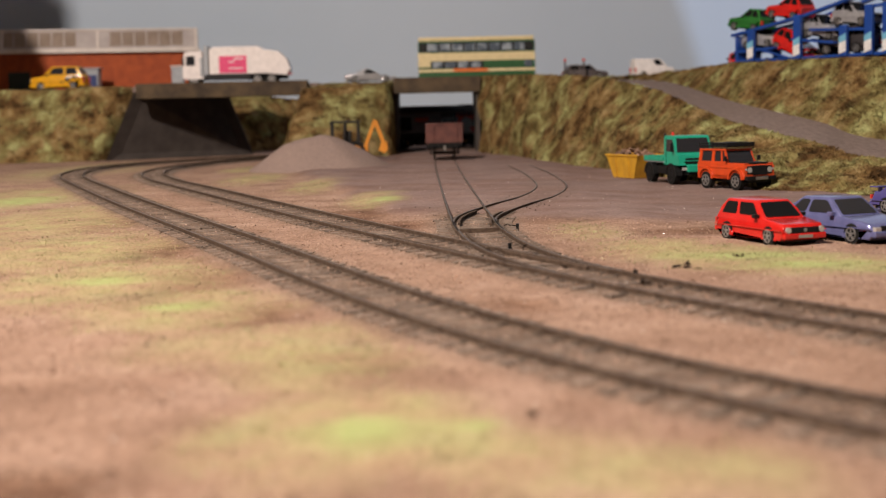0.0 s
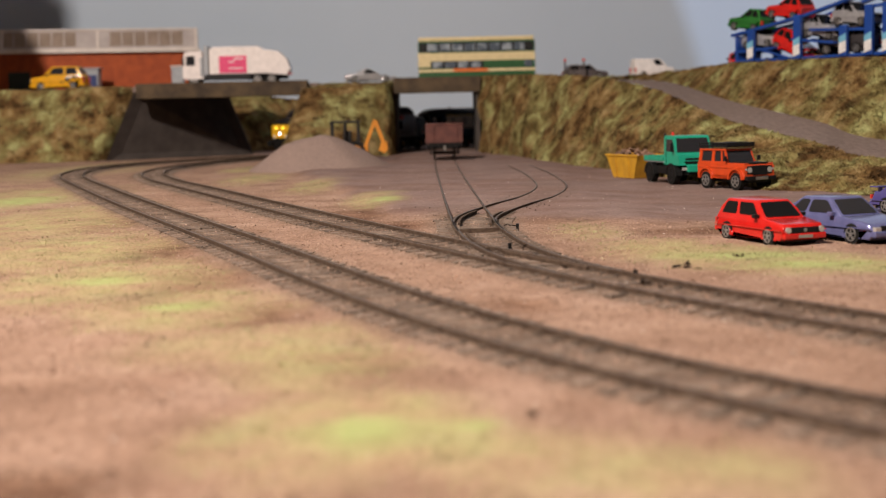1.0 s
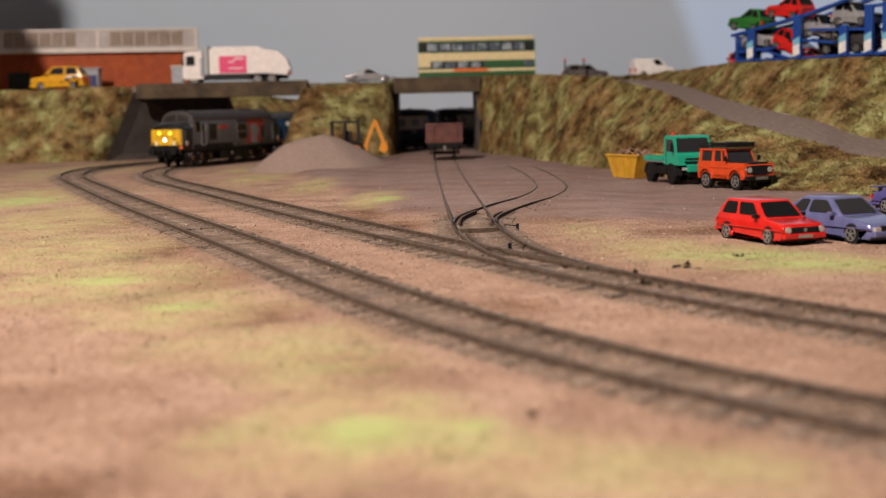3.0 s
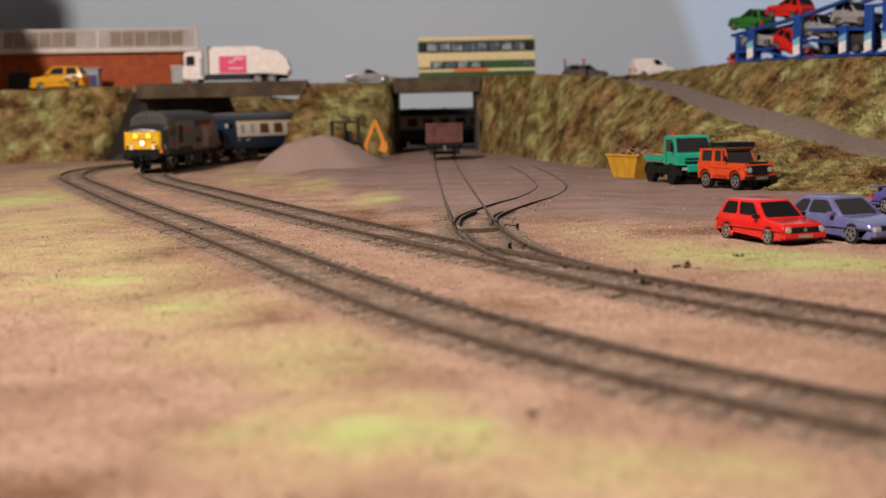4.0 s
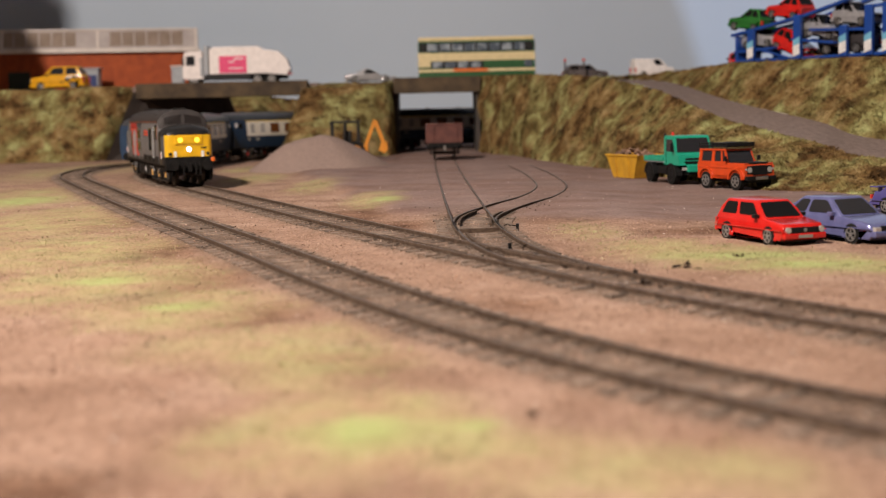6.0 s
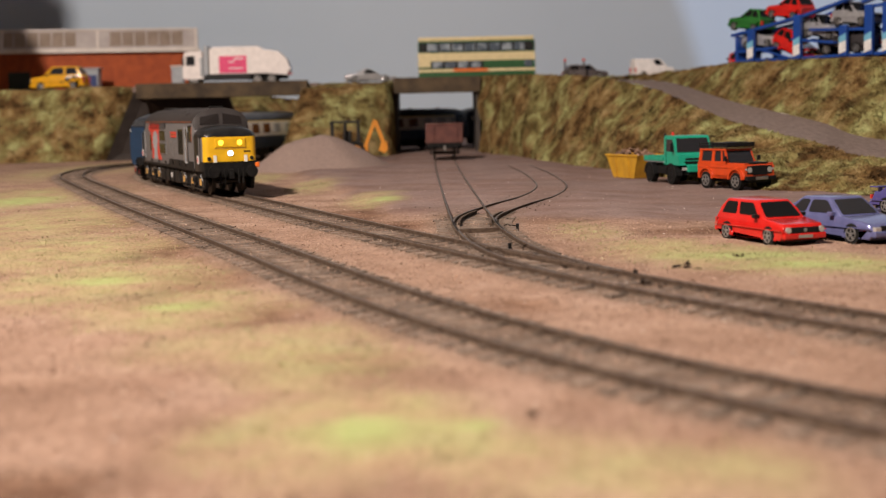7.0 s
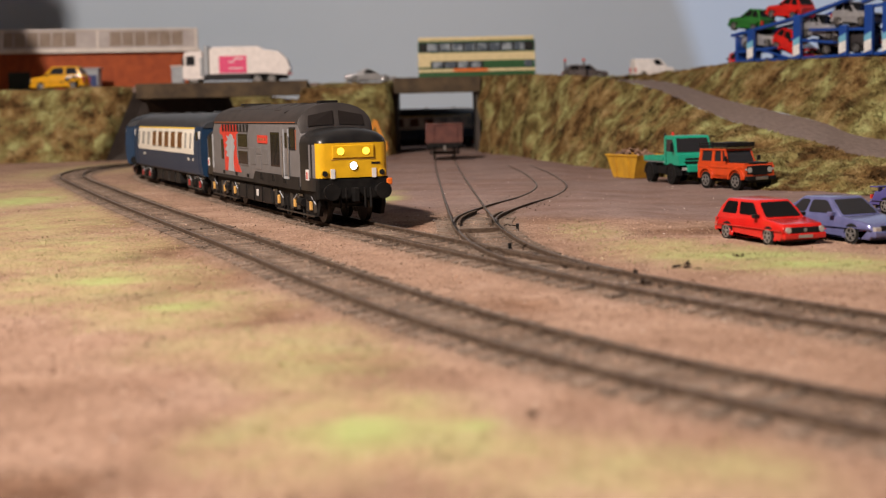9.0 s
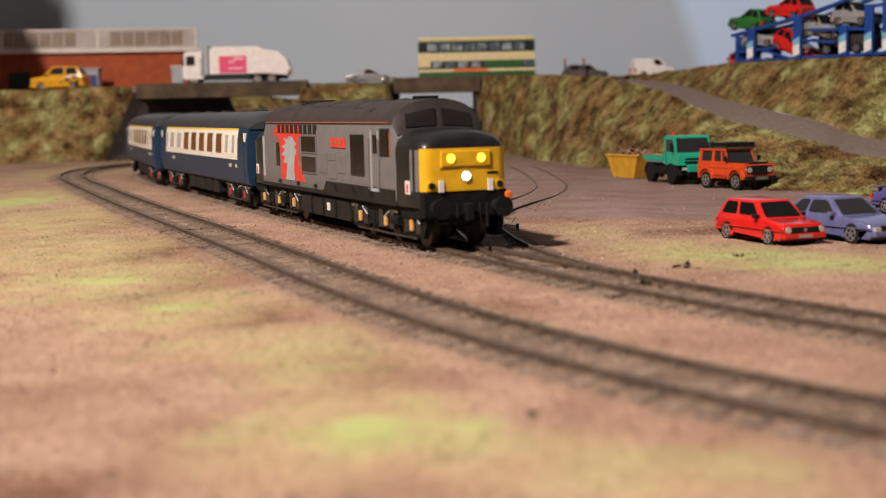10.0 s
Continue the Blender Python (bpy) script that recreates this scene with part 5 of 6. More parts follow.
def gravel_pile():
    m = mat("fine_brown_gravel", (0.225, 0.165, 0.142), 0.95, 0, (0.285, 0.212, 0.185), 700, 0.6, 1500, spec=0.15)
    n, rows = 72, 22
    verts, faces = [], []
    for j in range(rows + 1):
        t = j / rows
        for i in range(n):
            a = 2 * math.pi * i / n
            r = 1 - t
            rr = r * (1 + 0.05 * noise.noise(Vector((math.cos(a) * 2, math.sin(a) * 2, t))))
            x, y = -103 + 63 * rr * math.cos(a) + 3 * t, 1160 + 58 * rr * math.sin(a)
            h = 31.5 * (1 - r ** 1.25) if r < 1 else 0
            d = math.hypot((x + 133) / 26, (y - 1150) / 26)
            h = max(h, 0) + 5.0 * max(0, 1 - d)
            h = h - 1.6 * (1 - r) ** 6 - 3.4 + 0.8 * noise.fractal(Vector((x * 0.15, y * 0.15, 2)), 1.0, 2.0, 3) * (1 - 0.3 * t)
            verts.append((x * MM, y * MM, h * MM))
    for j in range(rows):
        for i in range(n):
            faces.append((j * n + i, j * n + (i + 1) % n, (j + 1) * n + (i + 1) % n, (j + 1) * n + i))
    me = bpy.data.meshes.new("gravel_mound")
    me.from_pydata(verts, [], faces)
    for p in me.polygons:
        p.use_smooth = True
    me.materials.append(m)
    tagged(new("gravel_mound", me), "smooth conical heap of brown gravel in the yard", "gravel heap")


def open_wagon():
    R = mat("faded_bauxite_paint", (0.065, 0.018, 0.014), 0.7, 0, (0.11, 0.034, 0.025), 120, 0.2, 500)
    e = root("open_wagon", mmpose(3.4, 1262, 0, 90.5), "dark red open goods wagon on the siding", "goods wagon")
    body = part("body", bmesh.new(), R, e)
    for s in (-1, 1):
        part("side", nbox(-2.5, 2.5, *sorted((s * 1.17, s * 1.25)), 1.2, 2.45), R, body)
        part("end", nbox(*sorted((s * 2.46, s * 2.54)), -1.25, 1.25, 1.2, 2.45), R, body)
        part("top_rail", nbox(-2.58, 2.58, *sorted((s * 1.15, s * 1.30)), 2.40, 2.50, 0.02), R, body, "worn pale top edge")
        part("top_rail", nbox(*sorted((s * 2.44, s * 2.60)), -1.15, 1.15, 2.40, 2.50, 0.02), R, body)
        for y in (-0.8, 0.8):
            part("stanchion", nbox(*sorted((s * 2.54, s * 2.64)), y - 0.07, y + 0.07, 1.1, 2.42), R, body)
        for x in (-1.4, 0, 1.4):
            part("strap", nbox(x - 0.06, x + 0.06, *sorted((s * 1.25, s * 1.31)), 1.15, 2.42), R, body)
        part("buffer_beam", nbox(*sorted((s * 2.5, s * 2.7)), -1.2, 1.2, 0.85, 1.2), M_BLACK, e)
        for i in (-1, 1):
            b = part("buffer", cyl(bmesh.new(), (s * 2.88, i * 0.87, 1.05), 0.12, 0.4, "x", 14), M_BLACK, e)
            part("buffer_head", cyl(bmesh.new(), (s * 3.08, i * 0.87, 1.05), 0.2, 0.06, "x", 18), M_BLACK, b)
            part("axle_guard", prism(bmesh.new(), [(s * 1.2, 1.0), (s * 1.8, 1.0), (s * 1.6, 0.35), (s * 1.4, 0.35)], *sorted((i * 0.95, i * 1.02)), "y"), M_BLACK, e)
        w = part("wheelset", cyl(bmesh.new(), (s * 1.5, 0, 0.45), 0.07, 1.8, "y", 10), M_WHEEL, e)
        for i in (-1, 1):
            part("wheel", cyl(bmesh.new(), (s * 1.5, i * 0.7, 0.46), 0.46, 0.14, "y", 26), M_WHEEL, w)
        part("coupling", nbox(*sorted((s * 2.7, s * 3.1)), -0.08, 0.08, 0.7, 1.0), M_STEEL, e, "pale metal coupling")
    part("floor", nbox(-2.5, 2.5, -1.2, 1.2, 1.1, 1.28), R, body)
    part("solebar", nbox(-2.55, 2.55, -1.0, 1.0, 0.88, 1.12), M_BLACK, e)


def backhoe():
    O = paint("faded_orange_yellow", (0.62, 0.23, 0.015), 0.45)
    e = root("backhoe_digger", mmpose(-96, 1292, -1.4, 180), "orange-yellow backhoe digger behind the gravel heap", "digger")
    part("chassis", nbox(-1.9, 2.1, -0.55, 0.55, 0.6, 1.15, 0.05), O, e)
    part("bonnet", nbox(0.6, 2.2, -0.48, 0.48, 1.1, 1.75, 0.08), O, e)
    cab = part("cab_frame", nbox(-1.5, 0.6, -0.75, 0.75, 2.78, 2.92, 0.04), M_CARBLACK, e, "black cab roof and posts")
    for x in (-1.4, -0.45, 0.5):
        for y in (-0.68, 0.68):
            part("post", nbox(x - 0.07, x + 0.07, y - 0.07, y + 0.07, 1.1, 2.8), M_CARBLACK, cab)
    part("dashboard", nbox(0.1, 0.5, -0.6, 0.6, 1.1, 1.75, 0.05), M_CARBLACK, cab)
    part("seat", nbox(-0.9, -0.3, -0.3, 0.3, 1.1, 2.2, 0.08), M_CARBLACK, e)
    for s in (-1, 1):
        wheel(e, -1.2, s * 0.85, 0.72, 0.4, S, O)
        wheel(e, 1.55, s * 0.8, 0.48, 0.3, S, O)
        part("loader_arm", prism(bmesh.new(), [(0.4, 1.5), (0.5, 1.75), (2.6, 1.0), (3.0, 0.5), (2.8, 0.45), (2.4, 0.85)], *sorted((s * 0.55, s * 0.68)), "y"), O, e)
    part("loader_bucket", prism(bmesh.new(), [(2.9, 0.15), (3.6, 0.1), (3.5, 0.25), (3.1, 0.5), (3.2, 1.0), (3.0, 1.05)], -1.05, 1.05, "y"), O, e)
    boom = part("boom", prism(bmesh.new(), [(-1.9, 0.8), (-1.65, 0.8), (-2.45, 2.85), (-2.75, 2.95)], -0.16, 0.16, "y"), O, e, "raised excavator boom")
    part("dipper", prism(bmesh.new(), [(-2.45, 3.0), (-2.75, 2.9), (-3.35, 1.25), (-3.1, 1.2)], -0.13, 0.13, "y"), O, e)
    part("bucket", prism(bmesh.new(), [(-3.45, 1.4), (-3.0, 1.3), (-2.85, 0.75), (-3.3, 0.55), (-3.5, 0.8)], -0.35, 0.35, "y"), O, e)
    for s in (-1, 1):
        part("stabiliser", nbox(-2.05, -1.85, *sorted((s * 0.7, s * 0.85)), 0.1, 1.2), O, e)


# ---- the high road ----


def double_decker():
    C = paint("pale_cream_enamel", (0.72, 0.60, 0.34), 0.35)
    G = paint("dark_green_enamel", (0.022, 0.095, 0.03), 0.35)
    e = root("double_decker_bus", mmpose(45, 1640, 75.2, 0.8), "cream and green double-decker bus with dark windows", "bus")
    L, w = 5.28, 1.24
    part("lower_body", nbox(-L, L, -w, w, 0.35, 1.2, 0.06), G, e, "green lower panels")
    part("band", nbox(-L, L, -w - 0.006, w + 0.006, 1.1, 1.35), C, e)
    part("lower_saloon", nbox(-L, L, -w, w, 1.3, 2.1), G, e, "green lower-deck sides")
    part("middle_band", nbox(-L, L, -w - 0.01, w + 0.01, 2.06, 2.82, 0.04), C, e, "broad cream band")
    part("upper_saloon", nbox(-L, L - 0.03, -w, w, 2.76, 3.85), G, e)
    rf = nbox(-L + 0.02, L - 0.08, -w + 0.01, w - 0.01, 3.82, 4.22, 0.14)
    part("roof", rf, C, e, "cream roof")
    part("corner_panel", nbox(-L - 0.012, -L + 1.1, -w - 0.014, w + 0.014, 1.55, 2.84), C, e, "cream rear corner")
    M_BUSG = mat("blue_grey_bus_glass", (0.09, 0.11, 0.14), 0.1, 0, (0.30, 0.34, 0.38), 90, contrast=(0.45, 0.6))
    for s in (-1, 1):
        y = sorted((s * (w - 0.02), s * (w + 0.02)))
        lo = part("window_band", nbox(-4.15, 0.6, *y, 1.42, 2.06), M_CARBLACK, e)
        up = part("window_band", nbox(-L + 0.1, L - 0.15, *y, 2.9, 3.72), M_CARBLACK, e)
        yg = sorted((s * (w), s * (w + 0.03)))
        for i in range(4):
            part("pane", nbox(-4.0 + i * 1.15, -3.1 + i * 1.15, *yg, 1.48, 2.02), M_BUSG, lo)
        for i in range(8):
            part("pane", nbox(-4.45 + i * 1.12, -3.5 + i * 1.12, *yg, 2.98, 3.62), M_BUSG, up)
        part("advert", nbox(-2.1, 1.0, *sorted((s * (w), s * (w + 0.025))), 1.12, 1.38), M_ORANGE, e, "orange-red advert strip")
        part("cab_window", nbox(4.3, 5.0, *yg, 1.45, 2.05), M_BUSG, e)
        for x in (-2.9, 2.9):
            wheel(e, x, s * 1.05, 0.48, 0.3, S, M_CARBLACK)
    for s in (-1, 1):
        part("end_window", nbox(*sorted((s * (L - 0.02), s * (L + 0.02))), -1.0, 1.0, 2.95, 3.65), M_BUSG, e)
        part("end_window", nbox(*sorted((s * (L - 0.02), s * (L + 0.02))), -1.0, 1.0, 1.3, 2.05), M_BUSG, e)


def refuse_lorry():
    W = paint("warm_white_lorry_enamel", (0.78, 0.72, 0.70), 0.4)
    K = paint("bright_pink_panel", (0.72, 0.045, 0.17), 0.4)
    e = root("refuse_lorry", mmpose(-229, 1562, 78.2, 181), "white refuse lorry with pink side panel", "lorry")
    part("chassis", nbox(-4.3, 4.2, -0.5, 0.5, 0.5, 1.0), M_CARBLACK, e)
    part("cab", prism(bmesh.new(), [(2.85, 0.6), (4.6, 0.6), (4.62, 1.6), (4.45, 2.85), (4.2, 2.95), (2.9, 2.95)], -1.2, 1.2, "y"), W, e, "white flat-fronted cab")
    part("windscreen", nbox(4.5, 4.6, -1.05, 1.05, 1.75, 2.6), M_GLASS, e)
    for s in (-1, 1):
        part("side_window", prism(bmesh.new(), [(3.55, 1.75), (4.3, 1.75), (4.25, 2.55), (3.55, 2.55)], *sorted((s * 1.18, s * 1.23)), "y"), M_CABIN, e)
        part("side_grille", nbox(2.86, 3.1, *sorted((s * 1.18, s * 1.24)), 0.8, 2.4), M_SILVER, e)
        part("pink_panel", nbox(-0.9, 1.45, *sorted((s * 1.24, s * 1.275)), 1.05, 2.5), K, e, "bright pink side panel")
        for i, (x, wd, z) in enumerate(((-0.2, 0.9, 2.2), (0.4, 0.5, 1.95), (0.0, 1.2, 1.4))):
            part("bar_lettering", nbox(x - wd / 2, x + wd / 2, *sorted((s * 1.27, s * 1.285)), z, z + 0.1), M_WHITE, e)
        part("mirror", nbox(4.5, 4.62, *sorted((s * 1.25, s * 1.45)), 1.8, 2.4, 0.02), M_CARBLACK, e)
        for x in (-3.0, -1.8, 3.7):
            wheel(e, x, s * 1.0, 0.48, 0.32, S, M_RIM)
        part("skirt", nbox(-1.2, 2.7, *sorted((s * 1.0, s * 1.15)), 0.55, 0.98), M_CARBLACK, e)
    part("body", prism(bmesh.new(), [(2.3, 0.98), (2.3, 3.1), (1.9, 3.3), (-1.9, 3.3), (-2.4, 3.0), (-3.6, 2.85), (-4.3, 2.2), (-4.6, 1.3), (-4.3, 0.8), (-2.6, 0.98)], -1.25, 1.25, "y"), W, e, "white bulged refuse body")
    part("tail_lamp", nbox(-4.62, -4.5, -1.1, 1.1, 0.85, 1.0), M_RED, e)
    part("gap_column", nbox(2.45, 2.8, -1.1, 1.1, 0.8, 3.4), M_SILVER, e, "grey lift column")


def warehouse():
    B = mat("orange_red_brickwork", (0.40, 0.085, 0.025), 0.85, 0, (0.30, 0.06, 0.02), 120, 0.3, 900)
    Wt = paint("off_white_trim", (0.62, 0.56, 0.52), 0.5)
    Sk = mat("brown_tinted_skylight", (0.20, 0.15, 0.115), 0.4, 0, (0.27, 0.21, 0.17), 70)
    Rf = mat("mottled_grey_roof_sheet", (0.33, 0.29, 0.28), 0.7, 0, (0.42, 0.38, 0.37), 50)
    e = root("brick_warehouse", mmpose(-560, 1720, 0, 10) @ Matrix.Translation((0.560, -1.720, 0)), "long orange-brick warehouse with white-framed glazed roof", "building")
    x0, x1, y0, y1, zb, zw, zr = -660.0, -306.0, 1720.0, 1790.0, 77.0, 131.0, 157.0
    wl = part("wall", nbox(x0, x1, y0, y1, zb, zw), B, e, "orange-red brick wall", k=MM)
    for i in range(26):
        z = zb + 2.0 * i + 1.4
        part("brick_course", nbox(x0, x1, y0 - 0.25, y0 + 0.1, z, z + 1.5), B, wl, k=MM)
    rf = part("roof", prism(bmesh.new(), [(y0 - 5, zw - 1.5), (y0 + 9, zr), (y1 - 9, zr), (y1 + 5, zw - 1.5), (y1 + 5, zw - 4), (y0 - 5, zw - 4)], x0 - 2, x1 + 1), Rf, e, "grey sheeted roof with white framing", k=MM)
    sl = (zr - zw + 1.5) / 14.0

    def slope_box(xa, xb, ta, tb, h, m, name, par, lab=""):
        q = [(y0 - 5 + 14 * t, zw - 1.5 + 14 * t * sl) for t in (ta, tb)]
        n = Vector((0, -sl, 1)).normalized()
        prof = [q[0], q[1], (q[1][0] + n.y * h, q[1][1] + n.z * h), (q[0][0] + n.y * h, q[0][1] + n.z * h)]
        return part(name, prism(bmesh.new(), prof, xa, xb), m, par, lab, k=MM)
    for g0, n in ((-548, 6), (-415, 6), (-640, 4)):
        slope_box(g0 - 3, g0 + n * 15.4 + 2, 0.16, 0.90, 0.5, Rf, "glazing_bed", rf, "dull brown glazing bed")
        for i in range(n):
            slope_box(g0 + i * 15.4, g0 + i * 15.4 + 13.6, 0.20, 0.86, 1.0, Sk, "skylight", rf, "brown-tinted skylight pane")
    for xa in (-549, -432, x1 - 3):
        slope_box(xa, xa + 3, 0.0, 1.0, 1.8, Wt, "roof_rib", rf)
    slope_box(x0, x1, 0.93, 1.0, 1.6, Wt, "ridge_rail", rf)
    slope_box(x0, x1, 0.0, 0.09, 1.6, Wt, "eaves_rail", rf)
    part("gutter", nbox(x0 - 4, x1 + 4, y0 - 7, y0 - 3, zw - 4, zw - 0.5, 0.4), Wt, e, "white gutter", k=MM)
    dk = mat("dark_green_door_paint", (0.012, 0.022, 0.02), 0.5)
    for xd in (-542, -620):
        part("door", nbox(xd, xd + 27, y0 - 1.2, y0 + 1, zb, zb + 27), dk, e, "dark green double door", k=MM)
    part("corner_post", nbox(x1 + 0.3, x1 + 3, y0 - 2, y0 + 4, zb, zw - 4.2), Wt, e, k=MM)
    e = root("storage_bin", mmpose(-436, 1700, 78.6, 0), "blue and grey storage cabinet by the warehouse", "storage bin")
    part("cabinet", nbox(-12, 15, -8, 8, 0, 26, 1.0), M_SILVER, e, "grey cabinet body", k=MM)
    part("door", nbox(-8, 13, -9.2, -7.9, 1, 19), paint("blue_door_enamel", (0.014, 0.03, 0.14), 0.4), e, "blue door", k=MM)
    part("lid", nbox(-14, 17, -10, 9, 26, 28, 0.6), M_SILVER, e, k=MM)
    e = root("grey_locker", mmpose(-322, 1690, 78.6, 0), "grey steel locker with white cap", "locker")
    part("box", nbox(-7, 7, -7, 7, 0, 26, 0.8), M_SILVER, e, k=MM)
    part("cap", nbox(-8, 8, -8, 8, 26, 28, 0.5), Wt, e, k=MM)


def high_cars():
    e = saloon(mmpose(-450, 1625, 78.6, 176), P_AMBER, "amber-yellow toy people carrier with printed sides", 4.3, 1.75, 1.85, 1 / 66, "hatch", "people_carrier", glass=M_CABIN)
    for i in (-1, 1):
        for x, z, a, b in ((-0.9, 0.75, 0.5, 0.3), (-1.4, 0.95, 0.35, 0.22), (-0.4, 0.62, 0.3, 0.16), (-1.3, 0.55, 0.4, 0.12)):
            part("printed_mark", prism(bmesh.new(), [(x - a / 2, z - b / 2), (x + a / 3, z - b / 3), (x + a / 2, z + b / 2), (x - a / 4, z + b / 2)], *sorted((i * 0.8, i * 0.882)), "y"), M_CARBLACK, e, k=1 / 66)
        part("printed_patch", prism(bmesh.new(), [(-1.75, 1.0), (-0.7, 0.9), (-0.9, 1.06), (-1.7, 1.1)], *sorted((i * 0.8, i * 0.878)), "y"), M_WHITE, e, k=1 / 66)
    saloon(mmpose(-78, 1545, 77.4, 4), P_SILV, "silver low sports car on the high road", 4.3, 1.85, 1.22, S, "wedge", "sports_car")
    saloon(mmpose(165, 1548, 76.0, 8), P_TAUPE, "dark brown-grey saloon on the bank top", 4.3, 1.7, 1.4, 1 / 86, "hatch", "saloon_car")
    saloon(mmpose(241, 1545, 75.4, 14), P_VANW, "white panel van on the high road", 4.0, 1.72, 1.85, 1 / 84, "van", "panel_van")
    for x in (141, 162):
        e = root("signal_post", mmpose(x, 1528, 79, 0), "short dark post with a small red cap", "post", "bank-top posts")
        part("post", cyl(bmesh.new(), (0, 0, 8), 1.1, 18, "z", 10), P_TAUPE, e, k=MM)
        part("cap", cyl(bmesh.new(), (0, 0, 18), 1.5, 3, "z", 10), M_RED, e, k=MM)


def car_carrier():
    Bl = paint("royal_blue_enamel", (0.010, 0.055, 0.28), 0.4)
    Lb = paint("pale_blue_enamel", (0.16, 0.42, 0.60), 0.35)
    ang = -57
    X0, Y0, Z0 = 345.0, 1150.0, 72.0
    e = root("car_transporter", mmpose(X0, Y0, Z0, ang), "blue double-deck car transporter loaded with cars", "car transporter")
    low = part("lower_deck", nbox(-118, 118, -15, 15, 9.5, 12, 0.4), Bl, e, "blue lower deck", k=MM)
    up = part("upper_deck", bmesh.new(), Bl, e, "blue upper deck ramps", k=MM)

    def ramp(name, xa, za, xb, zb, y0, y1, th, mm_, par):
        return part(name, prism(bmesh.new(), [(xa, za), (xb, zb), (xb, zb + th), (xa, za + th)], y0, y1, "y"), mm_, par, k=MM)
    for s in (-1, 1):
        y = sorted((s * 9, s * 15.5))
        ramp("runway", -122, 33, -38, 45, *y, 2.4, Bl, up)
        ramp("runway", -38, 45, 60, 66, *y, 2.4, Bl, up)
        ramp("runway", -30, 33, 34, 30, *y, 2.2, Bl, up)
        ramp("runway", 28, 48, 118, 51, *y, 2.2, Bl, up)
        ramp("runway", -118, 18, -70, 20, *y, 2.0, Bl, low)
        ramp("runway", -50, 26, -4, 21, *y, 2.0, Bl, low)
        for x, h in ((-96, 36), (-42, 45), (8, 33), (34, 48), (52, 49), (92, 50)):
            part("column", nbox(x - 4, x + 4, *sorted((s * 14.5, s * 18)), 10, h + 2.5, 0.5), Bl, e, "blue deck column", k=MM)
            fl = sorted((s * 17.8, s * 18.3))
            part("column_flash", prism(bmesh.new(), [(x - 3.6, 21), (x + 3.6, 23), (x + 3.6, 29), (x - 3.6, 26)], *fl, "y"), Lb, e, "pale blue diagonal flash", k=MM)
            part("column_flash", prism(bmesh.new(), [(x - 3.6, 12), (x + 3.6, 14), (x + 3.6, 23), (x - 3.6, 21)], *fl, "y"), M_WHITE, e, "white diagonal flash", k=MM)
        ramp("brace", -88, 20, -52, 10, *sorted((s * 15.5, s * 17)), 2.0, Bl, e)
        for x in (-80, -64, 20, 36):
            part("wheel", cyl(bmesh.new(), (x, s * 12, 6.3), 6.3, 5, "y", 20), M_TYRE, e, k=MM)
    part("cross_member", nbox(-117, -114, -15, 15, 12, 33), Bl, e, k=MM)
    cabp = part("cab", nbox(122, 152, -16, 16, 6, 42, 3), Bl, e, "blue tractor cab", k=MM)
    part("windscreen", nbox(151, 152.6, -13, 13, 24, 37), M_GLASS, cabp, k=MM)
    for s in (-1, 1):
        part("wheel", cyl(bmesh.new(), (136, s * 12, 6.3), 6.3, 5, "y", 20), M_TYRE, e, k=MM)
    base = mmpose(X0, Y0, Z0, ang)

    def load(x, z, tilt, p, style, lab, nm, H=1.6, flip=0, L=3.1):
        saloon(base @ mmpose(x, 0, z, flip, tilt), p, lab, L, 1.62, H, 1 / 76, style, nm, "cars on the transporter")
    load(-112, 37.5, -8, P_GREEN, "hatch", "bright green hatchback on the upper deck", "hatchback", flip=180)
    load(-66, 45.0, -8, P_RED, "hatch", "red hatchback on the upper deck", "hatchback", flip=180)
    load(8, 34.5, 3, P_SILV, "hatch", "silver hatchback on the upper deck", "hatchback")
    load(58, 51.5, -2, P_GREEN, "hatch", "green hatchback on the raised deck", "hatchback")
    load(-95, 21.0, 0, P_SILV, "coupe", "silver coupe on the middle deck", "coupe")
    load(-62, 14.5, 20, P_RED, "hatch", "red hatchback tilted on the lower deck", "hatchback")
    load(-26, 26.0, 8, P_SILV, "coupe", "silver coupe tilted between the decks", "coupe")
    load(0, 12, 0, P_DARK, "jeep", "black off-roader on the lower deck", "off_road_car", H=1.8, flip=180, L=4.0)
    load(70, 12, 0, P_DARK, "hatch", "dark hatchback on the lower deck", "hatchback")
    saloon(mmpose(291, 1330, 77.0, -100), P_RED, "red hatchback standing beside the transporter", 4.0, 1.66, 1.41, 1 / 82, "hatch", "hatchback")
    saloon(mmpose(338, 1180, 76.0, -150), P_AMBER, "yellow sports car standing behind the transporter", 4.2, 1.75, 1.2, 1 / 82, "wedge", "sports_car")
    saloon(mmpose(395, 1060, 76, 120), P_GREEN, "green hatchback parked by the transporter", 4.0, 1.66, 1.41, 1 / 82, "hatch", "hatchback")


gravel_pile()
open_wagon()
backhoe()
double_decker()
refuse_lorry()
warehouse()
high_cars()
car_carrier()
# ---- fibres, scatter and grit ----


